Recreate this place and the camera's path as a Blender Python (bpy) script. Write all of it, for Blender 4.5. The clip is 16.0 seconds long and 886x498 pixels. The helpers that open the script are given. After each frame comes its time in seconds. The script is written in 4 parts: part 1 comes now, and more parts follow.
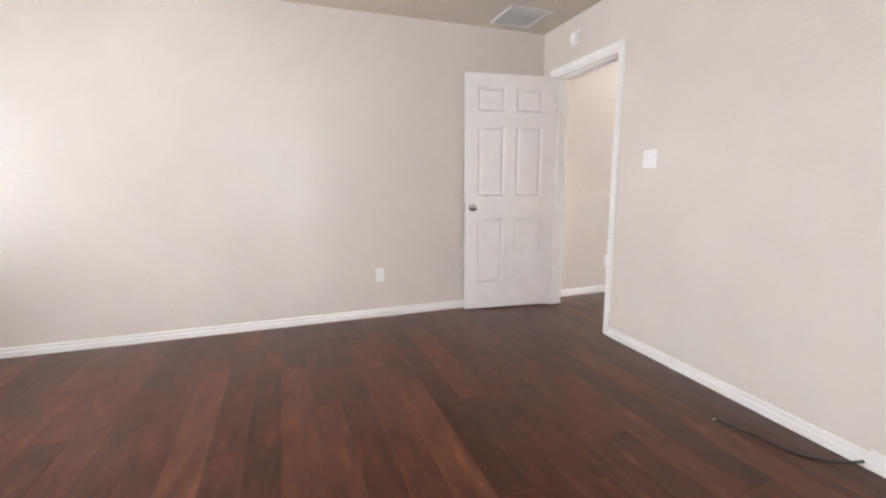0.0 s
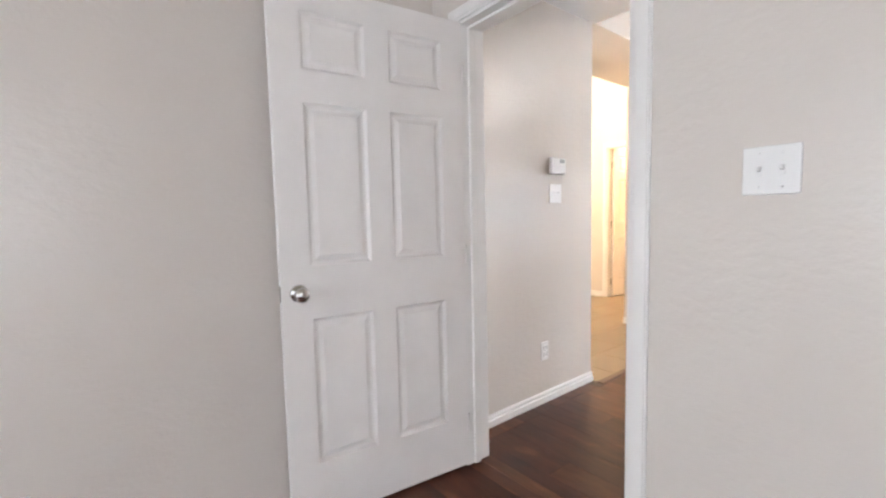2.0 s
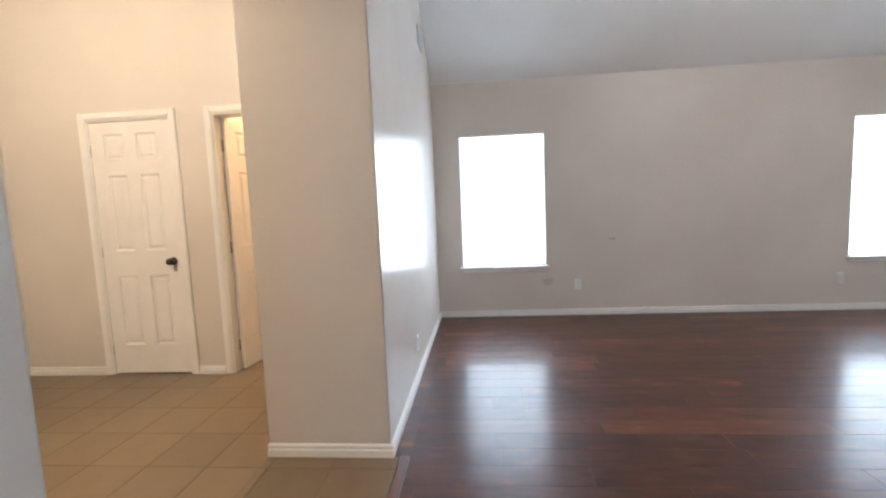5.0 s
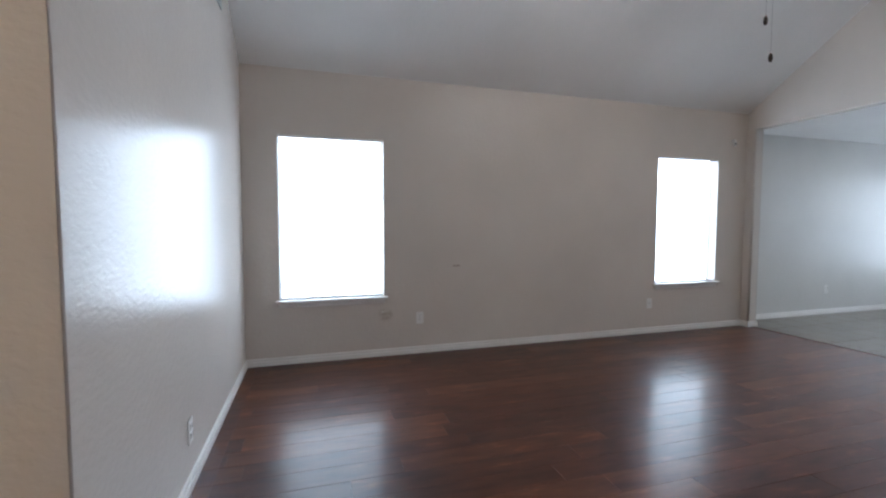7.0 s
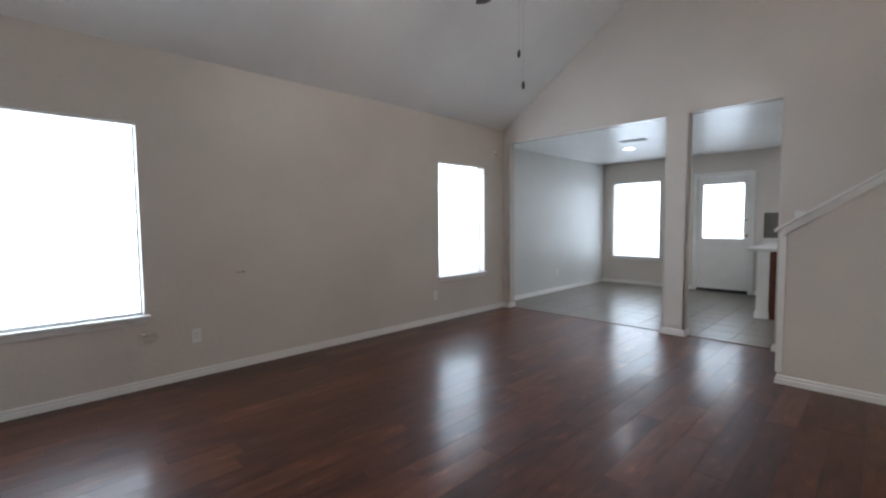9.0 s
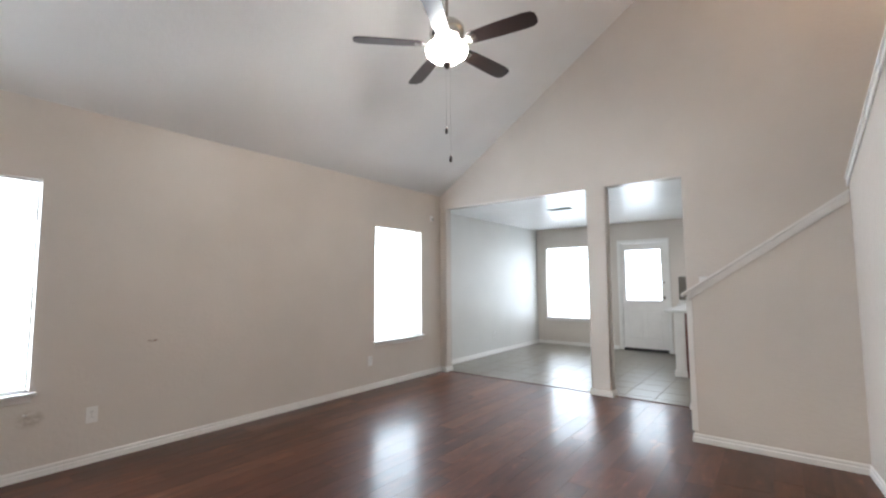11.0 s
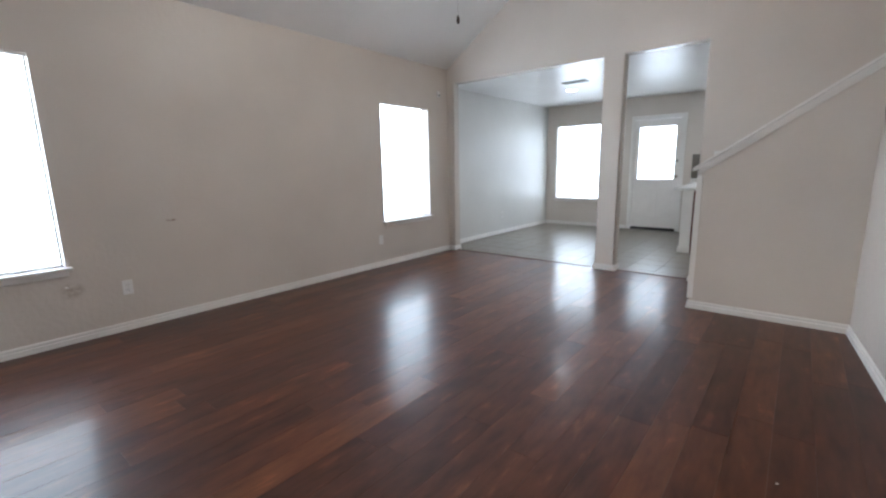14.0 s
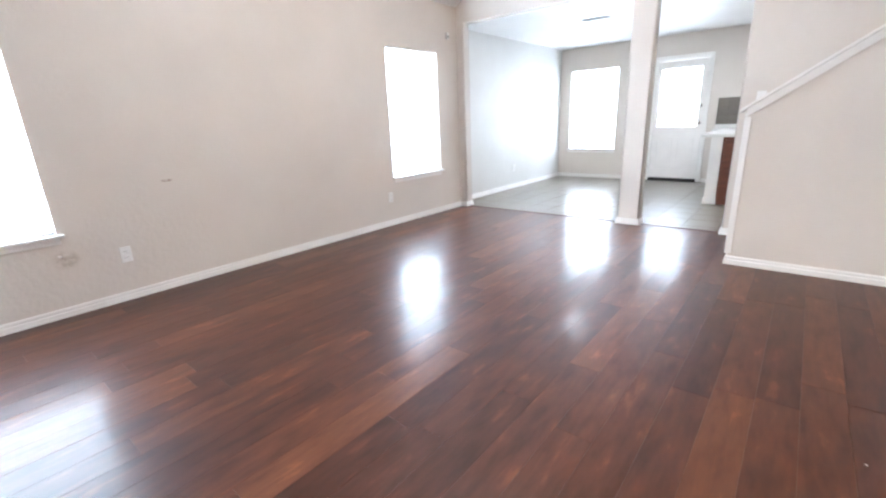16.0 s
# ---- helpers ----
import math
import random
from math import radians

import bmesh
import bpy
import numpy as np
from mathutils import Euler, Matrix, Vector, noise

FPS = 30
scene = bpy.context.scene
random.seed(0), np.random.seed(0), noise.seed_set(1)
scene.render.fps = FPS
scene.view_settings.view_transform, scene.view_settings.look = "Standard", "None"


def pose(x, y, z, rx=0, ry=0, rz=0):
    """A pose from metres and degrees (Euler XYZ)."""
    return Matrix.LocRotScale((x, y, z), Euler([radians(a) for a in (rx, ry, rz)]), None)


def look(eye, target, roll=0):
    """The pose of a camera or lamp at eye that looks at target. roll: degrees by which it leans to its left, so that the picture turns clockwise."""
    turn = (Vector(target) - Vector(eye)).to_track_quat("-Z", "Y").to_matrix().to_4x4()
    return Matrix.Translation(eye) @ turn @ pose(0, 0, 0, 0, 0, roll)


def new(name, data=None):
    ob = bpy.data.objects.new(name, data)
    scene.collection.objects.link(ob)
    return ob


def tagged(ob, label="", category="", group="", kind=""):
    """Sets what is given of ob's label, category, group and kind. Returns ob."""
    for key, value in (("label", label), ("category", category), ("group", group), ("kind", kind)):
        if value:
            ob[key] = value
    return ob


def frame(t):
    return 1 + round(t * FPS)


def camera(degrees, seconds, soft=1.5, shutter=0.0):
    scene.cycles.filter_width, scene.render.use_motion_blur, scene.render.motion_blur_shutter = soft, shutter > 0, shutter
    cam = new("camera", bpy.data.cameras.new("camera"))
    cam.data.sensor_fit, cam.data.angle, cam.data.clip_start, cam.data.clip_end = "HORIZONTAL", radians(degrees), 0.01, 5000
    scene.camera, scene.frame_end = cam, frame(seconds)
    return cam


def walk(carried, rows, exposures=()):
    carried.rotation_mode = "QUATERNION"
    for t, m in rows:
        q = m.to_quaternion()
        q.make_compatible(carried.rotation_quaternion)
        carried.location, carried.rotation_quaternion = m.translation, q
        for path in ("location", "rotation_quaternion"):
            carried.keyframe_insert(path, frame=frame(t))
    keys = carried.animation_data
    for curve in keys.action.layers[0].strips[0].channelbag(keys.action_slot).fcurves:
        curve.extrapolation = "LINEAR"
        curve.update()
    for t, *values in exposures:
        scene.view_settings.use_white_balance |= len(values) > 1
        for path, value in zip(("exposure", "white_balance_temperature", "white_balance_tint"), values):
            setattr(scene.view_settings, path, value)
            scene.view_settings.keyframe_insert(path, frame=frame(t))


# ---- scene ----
cam = camera(91.5, 16.0, soft=2.3)
EXPOSURES = [(0.0, 2.22, 6620, 14), (1.5, 2.06, 6380, 13), (2.4, 1.97, 6230, 12), (3.2, 1.62, 6150, 10), (4.6, 0.99, 5930, 10), (7.0, 0.18, 5700, 10), (9.0, 0.02, 5900, 10),
             (11.4, 0.9, 6150, 10), (12.0, 0.8, 6150, 10), (12.5, 0.6, 6150, 10), (13.0, 0.45, 6130, 10), (13.5, 0.38, 6100, 10), (14.5, 0.88, 5760, 10), (16.0, 1.78, 5800, 11)]
PATH = [
    (0, (-2.167, -3.559, 1.159), (-1.495, -1.703, 0.843), -0.2),
    (0.5, (-2.025, -3.071, 1.168), (-1.141, -1.305, 0.854), -1.4),
    (1, (-1.758, -2.604, 1.201), (-0.887, -0.818, 0.967), -0.6),
    (1.5, (-1.522, -2.123, 1.21), (-0.488, -0.423, 1.009), -1.5),
    (2, (-1.22, -1.676, 1.2), (0.031, -0.124, 1.039), -1.3),
    (2.5, (-0.886, -1.307, 1.233), (0.452, 0.167, 1.042), -0.1),
    (3, (-0.548, -0.925, 1.271), (1.038, 0.270, 1.071), -2.4),
    (3.5, (-0.166, -0.714, 1.256), (1.566, 0.271, 1.086), -2.0),
    (4, (0.255, -0.57, 1.254), (2.132, 0.103, 1.093), -0.8),
    (4.5, (0.669, -0.493, 1.268), (2.637, -0.187, 1.076), -2.2),
    (4.7, (0.827, -0.487, 1.265), (2.799, -0.237, 1.067), -2.4),
    (6.8, (1.812, -0.571, 1.25), (3.746, -1.071, 1.154), -0.2),
    (7, (1.868, -0.572, 1.247), (3.779, -1.15, 1.135), 0.1),
    (7.5, (1.969, -0.542, 1.273), (3.781, -1.384, 1.169), -0.5),
    (8, (1.992, -0.529, 1.276), (3.69, -1.579, 1.157), -0.3),
    (8.5, (1.972, -0.545, 1.265), (3.525, -1.798, 1.135), -0.3),
    (9, (1.955, -0.562, 1.26), (3.383, -1.957, 1.139), -0.5),
    (9.2, (1.955, -0.569, 1.26), (3.351, -1.996, 1.139), -0.5),
    (11.3, (1.853, -0.603, 1.309), (3.06, -2.175, 1.575), -0.1),
    (11.5, (1.849, -0.601, 1.327), (3.05, -2.159, 1.682), -0.3),
    (12, (1.841, -0.595, 1.351), (3.034, -2.127, 1.832), -0.2),
    (12.5, (1.848, -0.594, 1.344), (3.066, -2.133, 1.726), -0.1),
    (13, (1.854, -0.596, 1.312), (3.097, -2.157, 1.441), -0.5),
    (13.5, (1.861, -0.596, 1.269), (3.108, -2.154, 1.134), -0.7),
    (14, (1.853, -0.588, 1.231), (3.102, -2.106, 0.861), -1.1),
    (14.5, (1.858, -0.59, 1.204), (3.072, -2.064, 0.606), -1.2),
    (15, (1.865, -0.588, 1.184), (3.053, -2.028, 0.465), -1.1),
    (15.5, (1.921, -0.591, 1.186), (3.142, -2.041, 0.549), -2.5),
    (16, (2.125, -0.704, 1.195), (3.357, -2.174, 0.628), -2.4),
]
walk(cam, [(t, look(eye, target, roll)) for t, eye, target, roll in PATH], EXPOSURES)

# ---- world, lights and exposure ----
world = bpy.data.worlds.new("sky")
scene.world = world
world.use_nodes = True
_sky = world.node_tree.nodes.new("ShaderNodeTexSky")
_sky.sky_type, _sky.sun_disc = "NISHITA", False
_sky.sun_elevation, _sky.sun_rotation = radians(50), radians(200)
world.node_tree.links.new(_sky.outputs[0], world.node_tree.nodes["Background"].inputs[0])
world.node_tree.nodes["Background"].inputs[1].default_value = 0.1
SKY_GLOW = 6.1        # overcast brightness outside the windows
BED_GLOW = 2.2
YARD_GLOW = 2.3        # open sky above the yard behind the bedroom
FAN_GLOW = 66.0
FAN_WATTS = 4.0
BATH_WATTS = 75.0
HALL_WATTS = 66.0
UPSTAIRS_WATTS = 8.0
DISC_GLOW = 60.0


# ---- materials ----
def nodes_of(name, rough=0.5, metal=0.0, spec=0.5):
    m = bpy.data.materials.new(name)
    m.use_nodes = True
    nt = m.node_tree
    b = nt.nodes["Principled BSDF"]
    b.inputs["Roughness"].default_value = rough
    b.inputs["Metallic"].default_value = metal
    b.inputs["Specular IOR Level"].default_value = spec
    return m, nt, b


def ramp(nt, src, stops):
    r = nt.nodes.new("ShaderNodeValToRGB")
    while len(r.color_ramp.elements) < len(stops):
        r.color_ramp.elements.new(0.5)
    for e, (p, c) in zip(r.color_ramp.elements, stops):
        e.position, e.color = p, (*c, 1)
    nt.links.new(src, r.inputs[0])
    return r.outputs[0]


def noise_tex(nt, scale, detail=3.0, vec=None, rough=0.5):
    n = nt.nodes.new("ShaderNodeTexNoise")
    n.inputs["Scale"].default_value, n.inputs["Detail"].default_value = scale, detail
    n.inputs["Roughness"].default_value = rough
    if vec is None:
        vec = nt.nodes.new("ShaderNodeTexCoord").outputs["Object"]
    nt.links.new(vec, n.inputs["Vector"])
    return n.outputs["Fac"]


def bump(nt, b, src, strength, dist):
    n = nt.nodes.new("ShaderNodeBump")
    n.inputs["Strength"].default_value, n.inputs["Distance"].default_value = strength, dist
    nt.links.new(src, n.inputs["Height"])
    nt.links.new(n.outputs[0], b.inputs["Normal"])
    return n


def mixed(nt, fac, a, b_, kind="MIX"):
    m = nt.nodes.new("ShaderNodeMix")
    m.data_type, m.blend_type = "RGBA", kind
    if isinstance(fac, float):
        m.inputs[0].default_value = fac
    else:
        nt.links.new(fac, m.inputs[0])
    for sock, v in ((m.inputs[6], a), (m.inputs[7], b_)):
        if isinstance(v, tuple):
            sock.default_value = (*v, 1)
        else:
            nt.links.new(v, sock)
    return m.outputs[2]


def painted(name, col, rough, grain=90.0, relief=0.25, dist=0.002, spec=0.5, spread=0.04, spots=(), squash=1.0):
    """Rolled wall paint on a knocked-down plaster texture."""
    m, nt, b = nodes_of(name, rough, 0.0, spec)
    lo = tuple(c * (1 - spread) for c in col)
    hi = tuple(min(1, c * (1 + spread)) for c in col)
    c = ramp(nt, noise_tex(nt, 1.3, 4), [(0.3, lo), (0.7, hi)])
    for (px, py, pz), (rx, ry, rz), tint in spots:
        mp = nt.nodes.new("ShaderNodeMapping")
        mp.vector_type = "TEXTURE"
        mp.inputs["Location"].default_value, mp.inputs["Scale"].default_value = (px, py, pz), (rx, ry, rz)
        nt.links.new(nt.nodes.new("ShaderNodeTexCoord").outputs["Object"], mp.inputs["Vector"])
        g = nt.nodes.new("ShaderNodeTexGradient")
        g.gradient_type = "SPHERICAL"
        nt.links.new(mp.outputs[0], g.inputs[0])
        mask = mixed(nt, 1.0, ramp(nt, g.outputs["Fac"], [(0.0, (0, 0, 0)), (0.6, (1, 1, 1))]), ramp(nt, noise_tex(nt, 38, 4), [(0.35, (0, 0, 0)), (0.6, (1, 1, 1))]), "MULTIPLY")
        c = mixed(nt, mask, c, tint)
    nt.links.new(c, b.inputs["Base Color"])
    flat = nt.nodes.new("ShaderNodeMapping")
    flat.inputs["Scale"].default_value = (1.0, 1.0, squash)
    nt.links.new(nt.nodes.new("ShaderNodeTexCoord").outputs["Object"], flat.inputs["Vector"])
    flats = ramp(nt, noise_tex(nt, grain, 3, flat.outputs[0]), [(0.40, (0, 0, 0)), (0.58, (1, 1, 1))])
    bump(nt, b, mixed(nt, 0.45, flats, noise_tex(nt, grain * 2.5, 2)), relief, dist)
    r = ramp(nt, noise_tex(nt, 2.0, 2), [(0.3, (rough * 0.95,) * 3), (0.7, (min(1, rough * 1.05),) * 3)])
    nt.links.new(r, b.inputs["Roughness"])
    return m


def plain(name, col, rough=0.45, metal=0.0, spread=0.03, scale=6.0, spec=0.5):
    m, nt, b = nodes_of(name, rough, metal, spec)
    lo = tuple(c * (1 - spread) for c in col)
    hi = tuple(min(1, c * (1 + spread)) for c in col)
    nt.links.new(ramp(nt, noise_tex(nt, scale, 4), [(0.3, lo), (0.7, hi)]), b.inputs["Base Color"])
    bump(nt, b, noise_tex(nt, 140, 2), 0.05, 0.001)
    return m


def glowing(name, col, strength):
    m = bpy.data.materials.new(name)
    m.use_nodes = True
    nt = m.node_tree
    nt.nodes.remove(nt.nodes["Principled BSDF"])
    e = nt.nodes.new("ShaderNodeEmission")
    e.inputs[0].default_value, e.inputs[1].default_value = (*col, 1), strength
    nt.links.new(e.outputs[0], nt.nodes["Material Output"].inputs[0])
    return m


def laminate():
    """Glossy printed laminate: streaky dark boards, each lying a hair out of level."""
    m, nt, b = nodes_of("laminate", 0.40, 0.0, 0.18)
    b.inputs["Coat Weight"].default_value, b.inputs["Coat IOR"].default_value = 0.67, 1.2
    oi = nt.nodes.new("ShaderNodeObjectInfo")
    tc = nt.nodes.new("ShaderNodeTexCoord")
    off = nt.nodes.new("ShaderNodeVectorMath")
    off.operation = "MULTIPLY_ADD"
    nt.links.new(oi.outputs["Random"], off.inputs[0])
    off.inputs[1].default_value = (37.0, 53.0, 0.0)
    nt.links.new(tc.outputs["Object"], off.inputs[2])

    def stretched(scale, detail, along, rough=0.5):
        mp = nt.nodes.new("ShaderNodeMapping")
        mp.inputs["Scale"].default_value = (1.0, along, 1.0)
        nt.links.new(off.outputs[0], mp.inputs["Vector"])
        return noise_tex(nt, scale, detail, mp.outputs[0], rough)

    tone = ramp(nt, oi.outputs["Random"], [(0.0, (0.051, 0.0163, 0.0092)), (0.4, (0.065, 0.0206, 0.0110)), (0.75, (0.083, 0.0270, 0.0134)), (1.0, (0.112, 0.0385, 0.0175))])
    blotch = ramp(nt, stretched(13, 4, 0.3), [(0.28, (0.60, 0.57, 0.57)), (0.48, (0.94, 0.94, 0.95)), (0.62, (1.12, 1.12, 1.10)), (0.74, (2.0, 2.0, 1.8))])
    streak = ramp(nt, stretched(36, 3, 0.12, 0.6), [(0.28, (0.84, 0.83, 0.84)), (0.5, (1.0, 1.0, 1.0)), (0.75, (1.16, 1.15, 1.12))])
    c = mixed(nt, 1.0, mixed(nt, 1.0, tone, blotch, "MULTIPLY"), streak, "MULTIPLY")
    nt.links.new(c, b.inputs["Base Color"])
    dull = ramp(nt, noise_tex(nt, 4, 5, off.outputs[0]), [(0.3, (0.13,) * 3), (0.75, (0.185,) * 3)])
    nt.links.new(dull, b.inputs["Coat Roughness"])
    # each board tips by a fraction of a degree
    wn = nt.nodes.new("ShaderNodeTexWhiteNoise")
    wn.noise_dimensions = "1D"
    nt.links.new(oi.outputs["Random"], wn.inputs["W"])
    tip = nt.nodes.new("ShaderNodeVectorMath")
    tip.operation = "MULTIPLY_ADD"
    nt.links.new(wn.outputs["Color"], tip.inputs[0])
    tip.inputs[1].default_value, tip.inputs[2].default_value = (0.022, 0.012, 0.0), (-0.011, -0.006, 0.0)
    bn = bump(nt, b, noise_tex(nt, 3.0, 2), 0.07, 0.004)
    add = nt.nodes.new("ShaderNodeVectorMath")
    nt.links.new(bn.outputs[0], add.inputs[0])
    nt.links.new(tip.outputs[0], add.inputs[1])
    flat = nt.nodes.new("ShaderNodeVectorMath")
    flat.operation = "NORMALIZE"
    nt.links.new(add.outputs[0], flat.inputs[0])
    nt.links.new(flat.outputs[0], b.inputs["Normal"])
    nt.links.new(flat.outputs[0], b.inputs["Coat Normal"])
    return m


def ceramic(name, lo, hi, rough):
    m, nt, b = nodes_of(name, rough)
    oi = nt.nodes.new("ShaderNodeObjectInfo")
    base = ramp(nt, oi.outputs["Random"], [(0.0, lo), (1.0, hi)])
    cloud = ramp(nt, noise_tex(nt, 7, 6), [(0.3, (0.93, 0.93, 0.92)), (0.7, (1.05, 1.05, 1.05))])
    nt.links.new(mixed(nt, 1.0, base, cloud, "MULTIPLY"), b.inputs["Base Color"])
    bump(nt, b, noise_tex(nt, 14, 2), 0.08, 0.002)
    return m


def dark_wood(name, lo, hi, rough=0.4):
    m, nt, b = nodes_of(name, rough)
    tc = nt.nodes.new("ShaderNodeTexCoord")
    mp = nt.nodes.new("ShaderNodeMapping")
    mp.inputs["Scale"].default_value = (0.12, 1, 1)
    nt.links.new(tc.outputs["Object"], mp.inputs["Vector"])
    nt.links.new(ramp(nt, noise_tex(nt, 60, 5, mp.outputs[0], 0.6), [(0.3, lo), (0.7, hi)]), b.inputs["Base Color"])
    bump(nt, b, noise_tex(nt, 90, 3), 0.08, 0.001)
    return m


def glass_mat(name):
    m, nt, b = nodes_of(name, 0.02)
    b.inputs["Transmission Weight"].default_value = 1.0
    b.inputs["IOR"].default_value = 1.05
    b.inputs["Base Color"].default_value = (1, 1, 1, 1)
    return m


WALL = painted("wall_paint_beige", (0.655, 0.602, 0.547), 0.25, 24, 0.2, 0.004, 0.27, squash=1.7)
WALL_WIN = painted("wall_paint_beige_scuffed", (0.655, 0.602, 0.547), 0.36, 30, 0.25, 0.004, 0.3, 0.04,
                   [((5.91, -1.225, 0.39), (0.3, 0.085, 0.07), (0.46, 0.40, 0.34)), ((5.91, -1.93, 0.843), (0.3, 0.05, 0.013), (0.30, 0.20, 0.15))])
WALL_DIN = painted("wall_paint_grey_green", (0.65, 0.64, 0.615), 0.36, 24, 0.3, 0.004, 0.25)
CEIL = painted("ceiling_paint", (0.79, 0.78, 0.76), 0.34, 26, 0.18, 0.004, 0.45)
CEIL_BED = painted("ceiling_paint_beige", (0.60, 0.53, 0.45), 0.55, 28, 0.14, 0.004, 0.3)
TRIM = plain("trim_paint_white", (0.80, 0.78, 0.75), 0.32)
DOOR = plain("door_paint_white", (0.80, 0.77, 0.74), 0.3)
PLASTIC = plain("white_plastic", (0.80, 0.79, 0.77), 0.35, spread=0.015)
SLOT = plain("dark_slot", (0.03, 0.03, 0.03), 0.5)
GREY = plain("grey_plastic", (0.32, 0.34, 0.33), 0.4)
NICKEL = plain("brushed_nickel", (0.55, 0.53, 0.50), 0.25, 1.0)
BRONZE = plain("dark_bronze", (0.08, 0.065, 0.055), 0.35, 0.9)
BLADE = dark_wood("blade_wood", (0.010, 0.0055, 0.0045), (0.026, 0.012, 0.009), 0.33)
CABWOOD = dark_wood("cabinet_wood", (0.07, 0.018, 0.009), (0.13, 0.036, 0.016), 0.35)
STRIP = dark_wood("transition_wood", (0.05, 0.018, 0.01), (0.11, 0.04, 0.02), 0.35)
LAM = laminate()
SUB = plain("joint_dark", (0.035, 0.016, 0.011), 0.6)
TILE_GREY = ceramic("tile_grey", (0.162, 0.141, 0.110), (0.182, 0.158, 0.124), 0.30)
TILE_TAN = ceramic("tile_tan", (0.165, 0.118, 0.072), (0.195, 0.140, 0.086), 0.32)
GROUT = plain("grout", (0.118, 0.104, 0.084), 0.9)
GROUT_TAN = plain("grout_tan", (0.160, 0.115, 0.071), 0.9)
SPLASH = ceramic("splash_tile", (0.125, 0.110, 0.095), (0.155, 0.138, 0.118), 0.3)
COUNTER = plain("counter_laminate", (0.66, 0.65, 0.62), 0.3, spread=0.08, scale=60)
GLASS = glass_mat("window_glass")
GLOW = glowing("overcast_daylight", (0.82, 0.92, 1.0), SKY_GLOW)
GLOWBED = glowing("overcast_daylight_bedroom", (0.89, 0.945, 1.0), BED_GLOW)
GLOWHIGH = glowing("overcast_sky_over_the_yard", (0.92, 0.955, 1.0), YARD_GLOW)
GLOWDIN = glowing("overcast_daylight_garden", (0.84, 0.93, 1.0), SKY_GLOW * 0.8)
BOWL = glowing("lit_frosted_bowl", (1.0, 0.94, 0.86), FAN_GLOW)
DISC = glowing("lit_disc", (1.0, 0.98, 0.94), DISC_GLOW)
CARPET = painted("stair_carpet", (0.36, 0.31, 0.25), 0.95, 220, 0.8, 0.004)
RUBBER = plain("black_rubber", (0.015, 0.014, 0.014), 0.45)


# ---- building blocks ----
def part(name, bm, material, parent=None, label=""):
    me = bpy.data.meshes.new(name)
    bm.normal_update()
    bm.to_mesh(me)
    bm.free()
    me.materials.append(material)
    ob = new(name, me)
    if parent is not None:
        ob.parent = parent
    if label:
        ob["label"] = label
    return ob


def thing(name, label, category, m=None, group="", kind=""):
    ob = new(name)
    ob.empty_display_size = 0.1
    if m is not None:
        ob.matrix_basis = m
    return tagged(ob, label, category, group, kind)


def add_box(bm, x0, x1, y0, y1, z0, z1, bev=0.0, seg=2):
    b2 = bmesh.new()
    bmesh.ops.create_cube(b2, size=1.0)
    for v in b2.verts:
        v.co = Vector(((x0 + x1) / 2 + v.co.x * (x1 - x0), (y0 + y1) / 2 + v.co.y * (y1 - y0), (z0 + z1) / 2 + v.co.z * (z1 - z0)))
    if bev > 0:
        bmesh.ops.bevel(b2, geom=b2.edges[:], offset=bev, segments=seg, affect="EDGES", profile=0.5)
    merge(bm, b2)
    return bm


def merge(bm, b2, m=None):
    if m is not None:
        b2.transform(m)
    tmp = bpy.data.meshes.new("tmp")
    b2.to_mesh(tmp)
    b2.free()
    bm.from_mesh(tmp)
    bpy.data.meshes.remove(tmp)
    return bm


def box(x0, x1, y0, y1, z0, z1, bev=0.0, seg=2):
    return add_box(bmesh.new(), x0, x1, y0, y1, z0, z1, bev, seg)


def lathe(profile, steps=28, m=None):
    """A turned body round z from (radius, height) pairs."""
    bm = bmesh.new()
    rings = []
    for r, z in profile:
        if r < 1e-5:
            rings.append([bm.verts.new((0, 0, z))])
        else:
            rings.append([bm.verts.new((r * math.cos(2 * math.pi * k / steps), r * math.sin(2 * math.pi * k / steps), z)) for k in range(steps)])
    for a, b in zip(rings, rings[1:]):
        for k in range(steps):
            j = (k + 1) % steps
            if len(a) == 1 and len(b) > 1:
                bm.faces.new((a[0], b[j], b[k]))
            elif len(b) == 1 and len(a) > 1:
                bm.faces.new((a[k], a[j], b[0]))
            elif len(a) > 1:
                bm.faces.new((a[k], a[j], b[j], b[k]))
    bmesh.ops.recalc_face_normals(bm, faces=bm.faces[:])
    for f in bm.faces:
        f.smooth = True
    if m is not None:
        bm.transform(m)
    return bm


